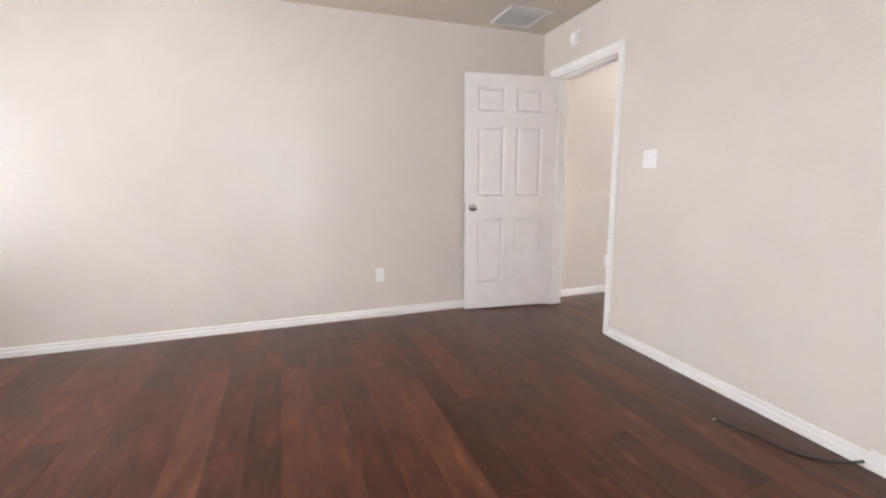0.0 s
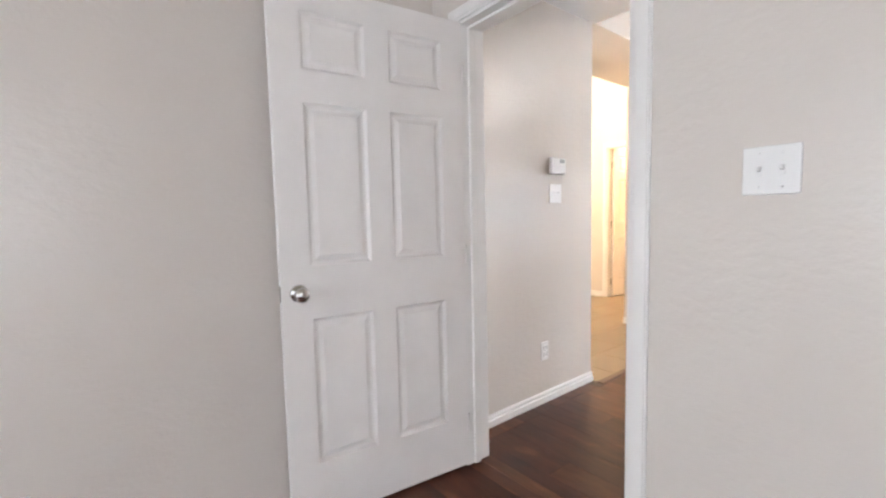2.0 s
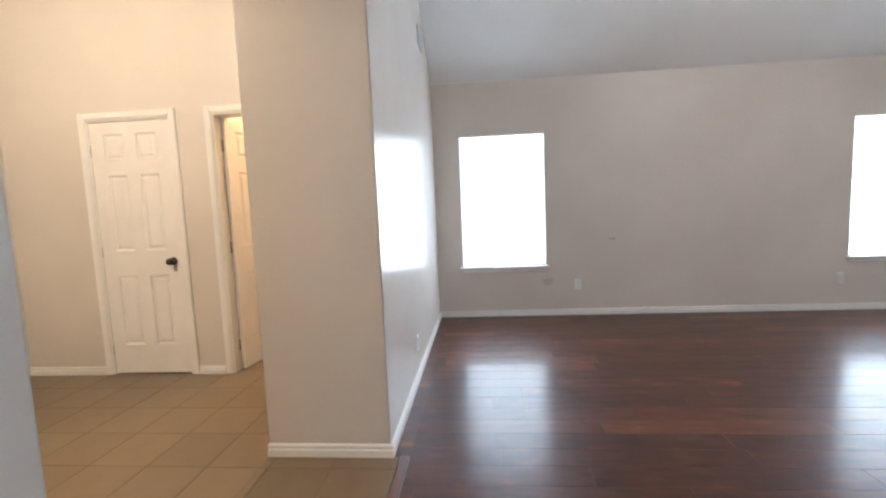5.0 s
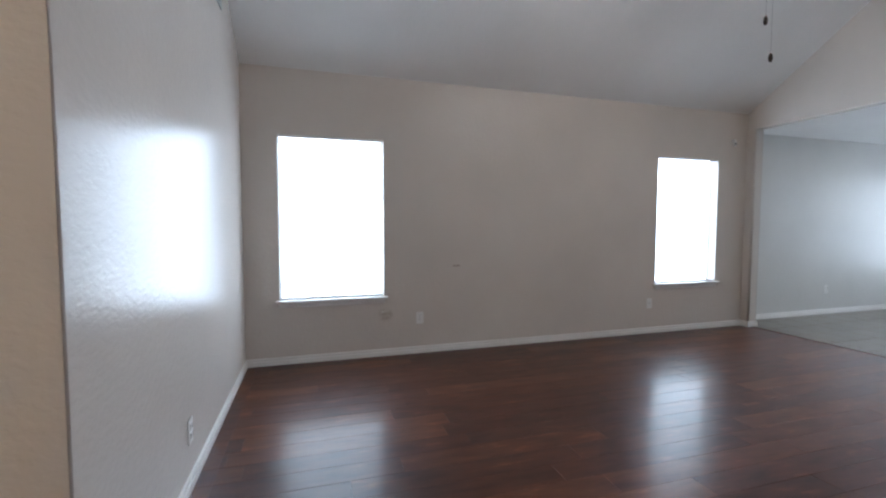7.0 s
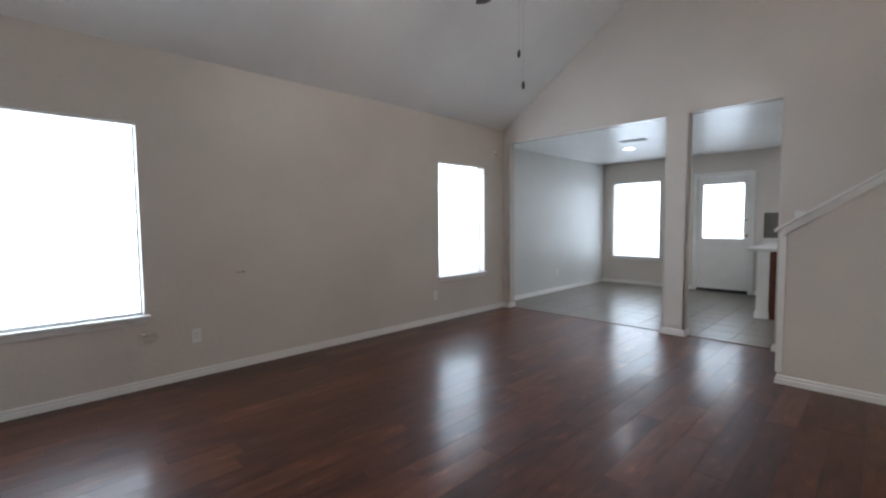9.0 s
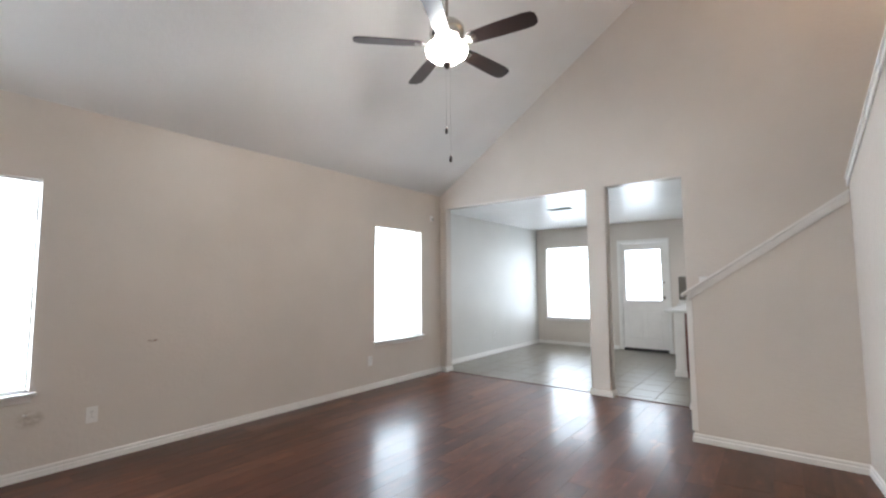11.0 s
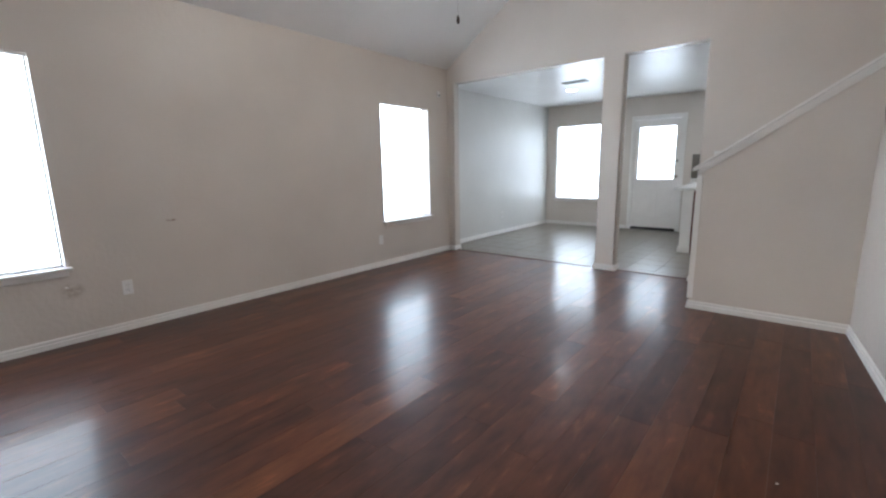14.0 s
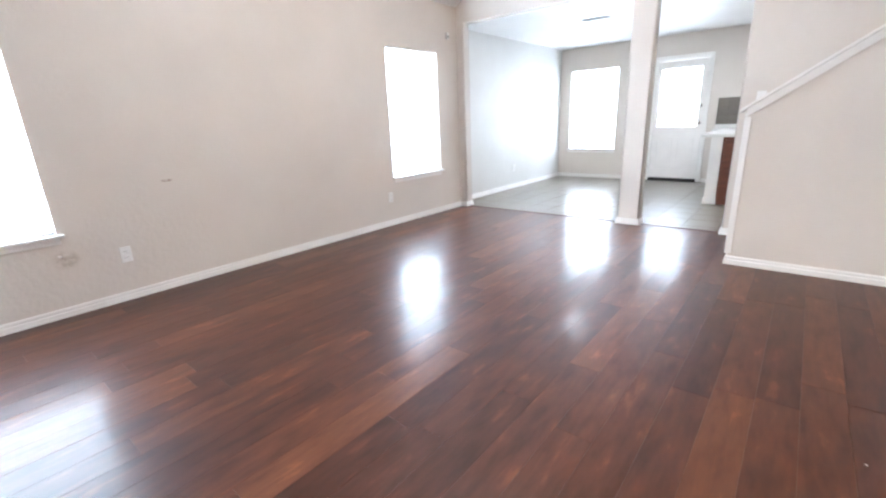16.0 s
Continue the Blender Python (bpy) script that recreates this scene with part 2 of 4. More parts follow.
def wall(name, a, b, thick, tops, openings, material, label, parent=None, bullnose=0.0):
    """A wall whose face runs from a to b in plan; it thickens to the left of that way (negative: right).
    tops: (distance, height) along it; openings: (u0, u1, z0, z1)."""
    a, b = Vector(a), Vector(b)
    length = (b - a).length
    way = (b - a) / length
    side = Vector((-way.y, way.x))
    us = sorted({0.0, length, *[u for o in openings for u in o[:2]], *[u for u, _ in tops if 0 < u < length]})
    zs = sorted({0.0, *[z for o in openings for z in o[2:]]})

    def top(u):
        for (u0, z0), (u1, z1) in zip(tops, tops[1:]):
            if u0 <= u <= u1:
                return z0 + (z1 - z0) * (u - u0) / (u1 - u0)
        return tops[0][1] if u < tops[0][0] else tops[-1][1]

    bm = bmesh.new()
    grid = {}

    def vert(i, j):
        if (i, j) not in grid:
            z = zs[j] if j < len(zs) else top(us[i])
            p = a + way * us[i]
            grid[i, j] = bm.verts.new((p.x, p.y, z))
        return grid[i, j]

    for i in range(len(us) - 1):
        for j in range(len(zs)):
            um = (us[i] + us[i + 1]) / 2
            zm = (zs[j] + (zs[j + 1] if j + 1 < len(zs) else 50)) / 2
            if any(o[0] < um < o[1] and o[2] < zm < o[3] for o in openings):
                continue
            bm.faces.new((vert(i, j), vert(i + 1, j), vert(i + 1, j + 1), vert(i, j + 1)))
    ext = bmesh.ops.extrude_face_region(bm, geom=bm.faces[:])
    off = side * thick
    bmesh.ops.translate(bm, vec=(off.x, off.y, 0), verts=[g for g in ext["geom"] if isinstance(g, bmesh.types.BMVert)])
    bmesh.ops.recalc_face_normals(bm, faces=bm.faces[:])
    if bullnose:
        edges = []
        for e in bm.edges:
            p, q = (v.co for v in e.verts)
            up, uq = ((c.xy - a).dot(way) for c in (p, q))
            for u0, u1, z0, z1 in openings:
                upright = abs(up - uq) < 1e-4 and min(abs(up - u0), abs(up - u1)) < 1e-4 and abs(p.z - q.z) > 1e-4 and max(p.z, q.z) < z1 + 1e-4
                head = abs(p.z - z1) < 1e-4 and abs(q.z - z1) < 1e-4 and abs(up - uq) > 1e-3 and min(up, uq) > u0 - 1e-4 and max(up, uq) < u1 + 1e-4
                if upright or head:
                    edges.append(e)
                    break
        bmesh.ops.bevel(bm, geom=edges, offset=bullnose, segments=3, affect="EDGES", profile=0.5)
        for f in bm.faces:
            f.smooth = f.calc_area() < 0.2 and min((e.calc_length() for e in f.edges), default=1) < bullnose
    return tagged(part(name, bm, material, parent), label, "wall", kind="structure")


def slab(name, pts, thick, material, label, category="ceiling"):
    """A slab from its lower corners, thickened upwards."""
    bm = bmesh.new()
    lo = [bm.verts.new(p) for p in pts]
    hi = [bm.verts.new((p[0], p[1], p[2] + thick)) for p in pts]
    bm.faces.new(lo[::-1])
    bm.faces.new(hi)
    n = len(pts)
    for k in range(n):
        bm.faces.new((lo[k], lo[(k + 1) % n], hi[(k + 1) % n], hi[k]))
    bmesh.ops.recalc_face_normals(bm, faces=bm.faces[:])
    return tagged(part(name, bm, material), label, category, kind="structure")


# profile of the baseboard: depth from the wall, height
BASE_PROFILE = [(0.0, 0.0), (0.015, 0.0), (0.015, 0.035), (0.013, 0.038), (0.005, 0.040), (0.005, 0.046), (0.010, 0.049), (0.010, 0.058), (0.004, 0.066), (0.0, 0.068)]


def baseboard(a, b, label="white moulded baseboard along the wall foot"):
    """Runs from a to b in plan with the wall on its left."""
    a, b = Vector(a), Vector(b)
    way = (b - a).normalized()
    out = Vector((way.y, -way.x))
    bm = bmesh.new()
    rows = []
    for p in (a, b):
        rows.append([bm.verts.new((p.x + out.x * (d + 0.001), p.y + out.y * (d + 0.001), z)) for d, z in BASE_PROFILE])
    n = len(BASE_PROFILE)
    for k in range(n - 1):
        bm.faces.new((rows[0][k], rows[1][k], rows[1][k + 1], rows[0][k + 1]))
    bm.faces.new(rows[0][::-1])
    bm.faces.new(rows[1])
    bmesh.ops.recalc_face_normals(bm, faces=bm.faces[:])
    return tagged(part("baseboard", bm, TRIM), label, "baseboard", kind="structure")


# ---- plan ----
XW, YG, YT = 5.91, -5.68, -5.73   # window wall, gable wall, edge of the tiles
XS, XE, YK = 1.47, 1.18, -4.70   # stair-side wall at its two ends, knee wall
LEAN = (XS - XE) / 3.4
Z_LOW, SLOPE, Z_TOP = 2.60, 0.665, 5.10
X_BEND = XW - (Z_TOP - Z_LOW) / SLOPE
ZB = 2.44                     # low ceilings
DX = 6.10                     # dining side wall
DY = -9.33                    # garden wall
BX, BY = -4.45, -4.6          # bedroom far walls
XB, TB = 0.10, 0.235          # two faces of the bedroom wall
DOOR_L, DOOR_R, DOOR_H = -0.185, -1.016, 2.047
HALL_L, HALL_R = 1.455, 3.11
YC = -1.18                    # corridor's other wall
SKEW = 0.039                  # the bedroom door wall runs slightly out of square
AT_DOOR_WALL = pose(XB, 0, 0, 0, 0, -math.degrees(math.atan(SKEW))) @ pose(-XB, 0, 0)

# walls
wall("wall_long", (XW + 0.14, 0), (BX, 0), -0.65,
     [(0, Z_LOW - 0.14 * SLOPE), (XW + 0.14 - X_BEND, Z_TOP), (20, Z_TOP)], [(XW + 0.14 - HALL_R, XW + 0.14 - HALL_L, 0, 2.45)], WALL,
     "beige textured semi-gloss wall with a wide square opening", bullnose=0.006)
wall("wall_bedroom_door", (XB, 0), (XB + SKEW * BY, BY), TB - XB, [(0, Z_TOP), (20, Z_TOP)], [(-DOOR_L, -DOOR_R, 0, DOOR_H)], WALL,
     "beige textured wall with the bedroom doorway")
wall("wall_corridor", (TB - 0.07, YC), (XS, YC), -0.12, [(0, ZB), (9, ZB)], [], WALL, "beige textured corridor wall")
S_LOW, S_HIGH = 2.0, 3.66      # sloping top of the stair-side wall
wall("wall_stair_side", (XE, YC - 0.12), (XS, YK), -0.12, [(0, S_HIGH), (YC - 0.12 - YK, S_LOW)], [], WALL, "pale beige textured wall beside the stairs with a sloping top")
wall("wall_upper", (XS, 0), (XS, YC - 0.12), -0.12, [(0, Z_TOP), (9, Z_TOP)], [(0, -YC + 0.12, 0, ZB + 0.15)], WALL, "beige upper wall over the corridor")
W1, W2, WZ = (-1.212, -0.290), (-5.246, -4.362), (0.573, 2.033)
wall("wall_window", (XW, YG), (XW, 0), -0.14, [(0, Z_LOW), (9, Z_LOW)],
     [(W2[0] - YG, W2[1] - YG, *WZ), (W1[0] - YG, W1[1] - YG, *WZ)], WALL_WIN, "beige textured wall with two windows")
COL = (3.447, 3.680)
OPEN_L, OPEN_R, OPEN_H = 5.805, 2.663, 2.40
wall("wall_gable", (-1.2, YG), (DX + 0.14, YG), -0.14,
     [(0, Z_TOP), (X_BEND + 1.2, Z_TOP), (XW + 1.2, Z_LOW), (DX + 0.14 + 1.2, Z_LOW - 0.35 * SLOPE)],
     [(OPEN_R + 1.2, COL[0] + 1.2, 0, OPEN_H), (COL[1] + 1.2, OPEN_L + 1.2, 0, OPEN_H)], WALL,
     "tall beige gable wall with two openings and a square pillar between", bullnose=0.02)
wall("wall_dining", (DX, DY), (DX, YG - 0.14), -0.14, [(0, ZB), (9, ZB)], [], WALL_DIN, "pale grey-green dining room wall")
W3, BD = (4.985, 5.885), (3.53, 4.345)
wall("wall_garden", (0.8, DY), (DX + 0.14, DY), -0.14, [(0, ZB), (9, ZB)],
     [(W3[0] - 0.8, W3[1] - 0.8, 0.555, 2.03), (BD[0] - 0.8, BD[1] - 0.8, 0, 2.045)], WALL, "beige wall with a window and the back door")
wall("wall_kitchen", (0.8, YG - 0.14), (0.8, DY), -0.12, [(0, ZB), (9, ZB)], [], WALL_DIN, "pale kitchen end wall")
wall("wall_stairwell", (0.35, YG), (0.35, YC - 0.12), 0.12, [(0, Z_TOP), (9, Z_TOP)], [], WALL, "beige stairwell wall")
BW = (-2.2, -0.7)
wall("wall_bedroom_window", (BX, BY), (BX, 0.65), 0.14, [(0, 2.6), (9, 2.6)], [(BW[0] - BY, BW[1] - BY, 0.6, 2.05)], WALL, "beige bedroom wall with a window")
wall("wall_bedroom_back", (XB, BY), (BX, BY), 0.14, [(0, 2.6), (9, 2.6)], [(1.6, 2.9, 0.6, 2.05)], WALL, "beige bedroom wall with a window")
HX = 4.25
HALL_Y, HALL_Z = 3.3, 3.3
BATH = (0.76, 1.52)
CLOS = (1.86, 2.56)
wall("wall_hall", (HX, 0.65), (HX, HALL_Y), -0.12, [(0, HALL_Z), (9, HALL_Z)],
     [(BATH[0] - 0.65, BATH[1] - 0.65, 0, 2.05), (CLOS[0] - 0.65, CLOS[1] - 0.65, 0, 2.05)], WALL, "cream hall wall with a closet door and a bathroom doorway")
wall("wall_hall_end", (0.2, HALL_Y), (7.0, HALL_Y), 0.12, [(0, HALL_Z), (9, HALL_Z)], [], WALL, "cream hall end wall")
wall("wall_hall_side", (0.2, 0.65), (0.2, HALL_Y), 0.12, [(0, HALL_Z), (9, HALL_Z)], [], WALL, "cream hall side wall")
wall("wall_bath_side", (HX + 0.12, 2.0), (7.0, 2.0), 0.1, [(0, HALL_Z), (9, HALL_Z)], [], WALL, "cream bathroom wall")
wall("wall_bath_end", (7.0, 0.65), (7.0, HALL_Y), -0.12, [(0, HALL_Z), (9, HALL_Z)], [], WALL, "cream bathroom end wall")

# ceilings
slab("ceiling_vault", [(X_BEND, 0.2, Z_TOP), (X_BEND, YG - 0.1, Z_TOP), (XW + 0.14, YG - 0.1, Z_LOW - 0.14 * SLOPE), (XW + 0.14, 0.2, Z_LOW - 0.14 * SLOPE)], 0.15, CEIL, "sloping pale grey vaulted ceiling")
slab("ceiling_upper", [(-1.3, 0.2, Z_TOP), (-1.3, YG - 0.1, Z_TOP), (X_BEND, YG - 0.1, Z_TOP), (X_BEND, 0.2, Z_TOP)], 0.15, CEIL, "flat pale grey upper ceiling")
slab("ceiling_corridor", [(TB - 0.06, 0, ZB), (TB - 0.06, YC, ZB), (XS, YC, ZB), (XS, 0, ZB)], 0.15, CEIL, "flat low corridor ceiling")
slab("ceiling_dining", [(0.8, YG - 0.14, ZB - 0.01), (0.8, DY, ZB - 0.01), (DX, DY, ZB - 0.01), (DX, YG - 0.14, ZB - 0.01)], 0.15, CEIL, "low white textured dining and kitchen ceiling")
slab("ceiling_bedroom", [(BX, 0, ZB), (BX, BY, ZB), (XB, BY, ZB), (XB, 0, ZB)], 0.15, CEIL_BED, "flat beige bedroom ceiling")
slab("ceiling_hall", [(0.1, 0.65, HALL_Z), (7.1, 0.65, HALL_Z), (7.1, HALL_Y + 0.1, HALL_Z), (0.1, HALL_Y + 0.1, HALL_Z)], 0.15, CEIL, "cream hall ceiling")

# floors (underlay; planks and tiles lie on it)
FLOOR_DROP = -0.012
floor = tagged(part("floor", box(BX - 0.2, DX + 0.3, BY - 0.3, 0.02, -0.15, FLOOR_DROP), SUB), "dark red-brown wood laminate plank floor, glossy", "floor", kind="structure")
floor_living = tagged(part("floor_living", box(-1.3, DX + 0.3, YT, BY - 0.3, -0.15, FLOOR_DROP), SUB), "dark red-brown laminate floor at the pillar", "floor", kind="structure")
floor_dining = tagged(part("floor_dining", box(0.6, DX + 0.3, DY - 0.3, YT, -0.15, -0.004), GROUT), "grey ceramic tile floor of dining room and kitchen", "floor", kind="structure")
floor_hall = tagged(part("floor_hall", box(0.0, 7.2, 0.02, HALL_Y + 0.2, -0.15, -0.003), GROUT_TAN), "tan ceramic tile hall floor", "floor", kind="structure")

# ---- baseboards ----
baseboard((BX, 0), (XB - 0.001, 0))
baseboard((XB + SKEW * (DOOR_R - 0.055), DOOR_R - 0.055), (XB + SKEW * BY, BY))
baseboard((BX, BY), (BX, 0))
baseboard((XB, BY), (BX, BY))
baseboard((TB, 0), (HALL_L, 0))
baseboard((HALL_L, 0), (HALL_L, 0.65))
baseboard((HALL_R, 0.65), (HALL_R, -0.0165))
baseboard((HALL_R, 0), (XW, 0))
baseboard((XW, 0), (XW, YG))
baseboard((XW, YG), (OPEN_L, YG))
baseboard((OPEN_L, YG + 0.0165), (OPEN_L, YG - 0.14))
baseboard((COL[1], YG), (COL[0], YG))
baseboard((COL[1], YG - 0.14), (COL[1], YG + 0.0165))
baseboard((COL[0], YG + 0.0165), (COL[0], YG - 0.14))
baseboard((OPEN_R, YG - 0.14), (OPEN_R, YG + 0.0165))
baseboard((OPEN_R, YG), (2.502, YG))
baseboard((DX, YG - 0.14), (DX, DY))
baseboard((DX, DY), (BD[1] + 0.07, DY))
baseboard((BD[0] - 0.07, DY), (3.2, DY))
baseboard((XS, YK), (XE, YC - 0.12))
baseboard((XE, YC - 0.12), (XS + 0.0165, YC - 0.12))
baseboard((XS, YC - 0.12), (XS, YC - 0.0165))
baseboard((2.495, YK), (XS, YK))
baseboard((2.495, YK - 0.11), (2.495, YK + 0.0165))
baseboard((XS, YC), (TB, YC))
baseboard((HX, HALL_Y), (HX, CLOS[1] + 0.06))
baseboard((HX, CLOS[0] - 0.06), (HX, BATH[1] + 0.06))


# ---- windows ----
def window(name, m, w, h, label, sill=True, f=0.006):
    t = thing(name, label, "window", m, kind="structure")
    bm = bmesh.new()
    add_box(bm, -w / 2, -w / 2 + f, 0.098, 0.125, 0, h, 0.003)
    add_box(bm, w / 2 - f, w / 2, 0.098, 0.125, 0, h, 0.003)
    add_box(bm, -w / 2 + f, w / 2 - f, 0.098, 0.125, h - f, h, 0.003)
    add_box(bm, -w / 2 + f, w / 2 - f, 0.098, 0.125, 0, f, 0.003)
    part("window_frame", bm, TRIM, t)
    g = part("pane", box(-w / 2 + f, w / 2 - f, 0.105, 0.109, f, h - f), GLASS, t)
    g.visible_shadow = False
    if sill:
        part("window_sill", box(-w / 2 - 0.035, w / 2 + 0.035, -0.045, 0.07, -0.022, 0.0, 0.005), TRIM, t)
        part("apron", box(-w / 2 - 0.01, w / 2 + 0.01, -0.014, -0.001, -0.066, -0.0225, 0.004), TRIM, t)
    return t


def sky_backdrop(m, w, h, mat):
    ob = part("backdrop", box(-w / 2, w / 2, 0.0, 0.01, -h / 2, h / 2), mat)
    ob.matrix_basis = m
    return tagged(ob, "bright white overcast daylight outside the window", "backdrop", kind="structure")


HW = WZ[1] - WZ[0]
window("window_1", pose(XW, sum(W1) / 2, WZ[0], 0, 0, -90), W1[1] - W1[0], HW, "white vinyl window with drywall returns and a painted wooden sill", f=0.009)
window("window_2", pose(XW, sum(W2) / 2, WZ[0], 0, 0, -90), W2[1] - W2[0], HW, "white vinyl window with a painted sill near the gable wall")
window("window_3", pose(sum(W3) / 2, DY, 0.555, 0, 0, 180), W3[1] - W3[0], 2.03 - 0.555, "white dining room window with a sill and latch")
window("window_4", pose(BX, sum(BW) / 2, 0.6, 0, 0, 90), BW[1] - BW[0], 1.45, "white bedroom window with a painted sill")
window("window_5", pose(-2.25, BY, 0.6, 0, 0, 180), 1.3, 1.45, "white bedroom window in the back wall")
sky_backdrop(pose(XW + 0.22, sum(W1) / 2, 1.3, 0, 0, -90), 1.3, 1.9, GLOW)
sky_backdrop(pose(XW + 0.22, sum(W2) / 2, 1.3, 0, 0, -90), 1.3, 1.9, GLOW)
sky_backdrop(pose(sum(W3) / 2, DY - 0.22, 1.3, 0, 0, 180), 1.3, 1.9, GLOWDIN)
sky_backdrop(pose(sum(BD) / 2, DY - 0.24, 1.3, 0, 0, 180), 1.2, 2.6, GLOWDIN)
sky_backdrop(pose(BX - 0.25, sum(BW) / 2, 1.3, 0, 0, 90), 1.9, 1.9, GLOWBED)
sky_backdrop(pose(-2.25, BY - 1.6, 2.95, 0, 0, 180), 6.0, 5.5, GLOWHIGH)
# blind headrails and a pull cord
for x, y, z, w, rz, lab in ((XW, sum(W1) / 2, WZ[1], W1[1] - W1[0], -90, "white headrail of a raised blind over the living room window"),
                            (XW, sum(W2) / 2, WZ[1], W2[1] - W2[0], -90, "slightly bent white blind headrail near the gable wall"),
                            (sum(W3) / 2, DY, 2.03, W3[1] - W3[0], 180, "white blind headrail with a pull cord in the dining room")):
    bl = thing("window_blind", lab, "blind", pose(x, y, z, 0, 0, rz), group="window blinds")
    part("headrail", box(-w / 2 + 0.006, w / 2 - 0.006, 0.012, 0.04, -0.021, -0.002, 0.003), TRIM, bl)
    for sx in (-1, 1):
        part("end_cap", box(sx * (w / 2 - 0.005) - 0.003, sx * (w / 2 - 0.005) + 0.003, 0.010, 0.042, -0.024, -0.001, 0.001), PLASTIC, bl)
    if rz == 180:
        part("pull_cord", lathe([(0, -1.0), (0.0012, -1.0), (0.0012, -0.022), (0, -0.022)], 6, Matrix.Translation((w / 2 - 0.09, 0.02, 0))), PLASTIC, bl)
        part("tassel", lathe([(0, 0.0), (0.005, -0.003), (0.011, -0.04), (0.012, -0.06), (0, -0.066)], 12, Matrix.Translation((w / 2 - 0.09, 0.02, -1.0))), GREY, bl, "grey cord tassel")


# ---- doors ----
def casing(bm, x0, x1, h, y, way, wd=0.058, leg=0.0):
    """Moulded trim round an opening from x0 to x1 on the face at y, standing out by way."""
    for d, (i, o) in ((0.012, (0.0, wd)), (0.017, (0.012, wd - 0.006))):
        ya, yb = sorted((y + way * 0.0005, y + way * d))
        i, o = i + 0.004, o + 0.004
        add_box(bm, x0 - o, x0 - i, ya, yb, leg, h + o, 0.003)
        add_box(bm, x1 + i, x1 + o, ya, yb, leg, h + o, 0.003)
        add_box(bm, x0 - i, x1 + i, ya, yb, h + i, h + o, 0.003)
    return bm


def leaf_mesh(w, h, thick=0.035, rows=((0.235, 0.805), (1.005, 1.605), (1.72, 1.925)), stile=0.108, mid=0.10):
    """A moulded six-panel door leaf, hinge edge at x = 0."""
    pw = (w - 2 * stile - mid) / 2
    xs = [0, stile, stile + pw, stile + pw + mid, w - stile, w]
    zs = [0.0]
    for z0, z1 in rows:
        zs += [z0, z1]
    zs.append(h)
    bm = bmesh.new()
    sheets = []
    for sgn in (1, -1):
        y = sgn * thick / 2
        g = [[bm.verts.new((x, y, z)) for z in zs] for x in xs]
        panels = []
        for i in range(5):
            for j in range(len(zs) - 1):
                q = (g[i][j], g[i + 1][j], g[i + 1][j + 1], g[i][j + 1])
                f = bm.faces.new(q if sgn < 0 else q[::-1])
                if i in (1, 3) and j % 2 == 1:
                    panels.append(f)
        sheets.append((g, panels))
    a, b = sheets[0][0], sheets[1][0]
    nx, nz = len(xs) - 1, len(zs) - 1
    for j in range(nz):
        bm.faces.new((a[0][j], a[0][j + 1], b[0][j + 1], b[0][j]))
        bm.faces.new((a[nx][j + 1], a[nx][j], b[nx][j], b[nx][j + 1]))
    for i in range(nx):
        bm.faces.new((a[i][nz], a[i + 1][nz], b[i + 1][nz], b[i][nz]))
        bm.faces.new((a[i + 1][0], a[i][0], b[i][0], b[i + 1][0]))
    bm.normal_update()
    for _, panels in sheets:
        for f in panels:
            bmesh.ops.inset_individual(bm, faces=[f], thickness=0.012, depth=-0.010, use_even_offset=True)
            bmesh.ops.inset_individual(bm, faces=[f], thickness=0.010, depth=0.0, use_even_offset=True)
            bmesh.ops.inset_individual(bm, faces=[f], thickness=0.018, depth=0.0065, use_even_offset=True)
    return bm


KNOB_PROFILE = [(0.0, 0.0), (0.032, 0.0), (0.033, 0.004), (0.028, 0.009), (0.012, 0.011), (0.011, 0.028), (0.018, 0.034), (0.026, 0.042), (0.028, 0.052), (0.024, 0.062), (0.012, 0.067), (0.0, 0.068)]


def knob_pair(leaf, x, z, thick, mat, label):
    for sgn in (1, -1):
        k = part("door_knob", lathe(KNOB_PROFILE, 24, pose(0, 0, 0, -90 * sgn, 0, 0)), mat, leaf, label)
        k.location = (x, sgn * thick / 2, z)
    e = part("latch_plate", box(0, 0.003, -0.012, 0.012, -0.03, 0.03, 0.001), mat, leaf)
    e.location = (x + 0.06, 0, z)


# bedroom door, standing open against the wall
DW = 0.808
door_1 = thing("door_1", "white six-panel bedroom door standing open with a nickel knob", "door", AT_DOOR_WALL, kind="structure")
bm = bmesh.new()
add_box(bm, XB - 0.002, TB + 0.002, DOOR_L - 0.018, DOOR_L - 0.0005, 0.001, DOOR_H - 0.019, 0.002)
add_box(bm, XB - 0.002, TB + 0.002, DOOR_R + 0.0005, DOOR_R + 0.018, 0.001, DOOR_H - 0.019, 0.002)
add_box(bm, XB - 0.002, TB + 0.002, DOOR_R + 0.0005, DOOR_L - 0.0005, DOOR_H - 0.0185, DOOR_H - 0.0005, 0.002)
part("door_jamb", bm, TRIM, door_1)
bm = bmesh.new()
add_box(bm, XB + 0.040, XB + 0.075, DOOR_L - 0.029, DOOR_L - 0.0182, 0.001, DOOR_H - 0.0195, 0.002)
add_box(bm, XB + 0.040, XB + 0.075, DOOR_R + 0.0182, DOOR_R + 0.029, 0.001, DOOR_H - 0.0195, 0.002)
add_box(bm, XB + 0.040, XB + 0.075, DOOR_R + 0.0295, DOOR_L - 0.0295, DOOR_H - 0.030, DOOR_H - 0.019, 0.002)
part("door_stop", bm, TRIM, door_1)
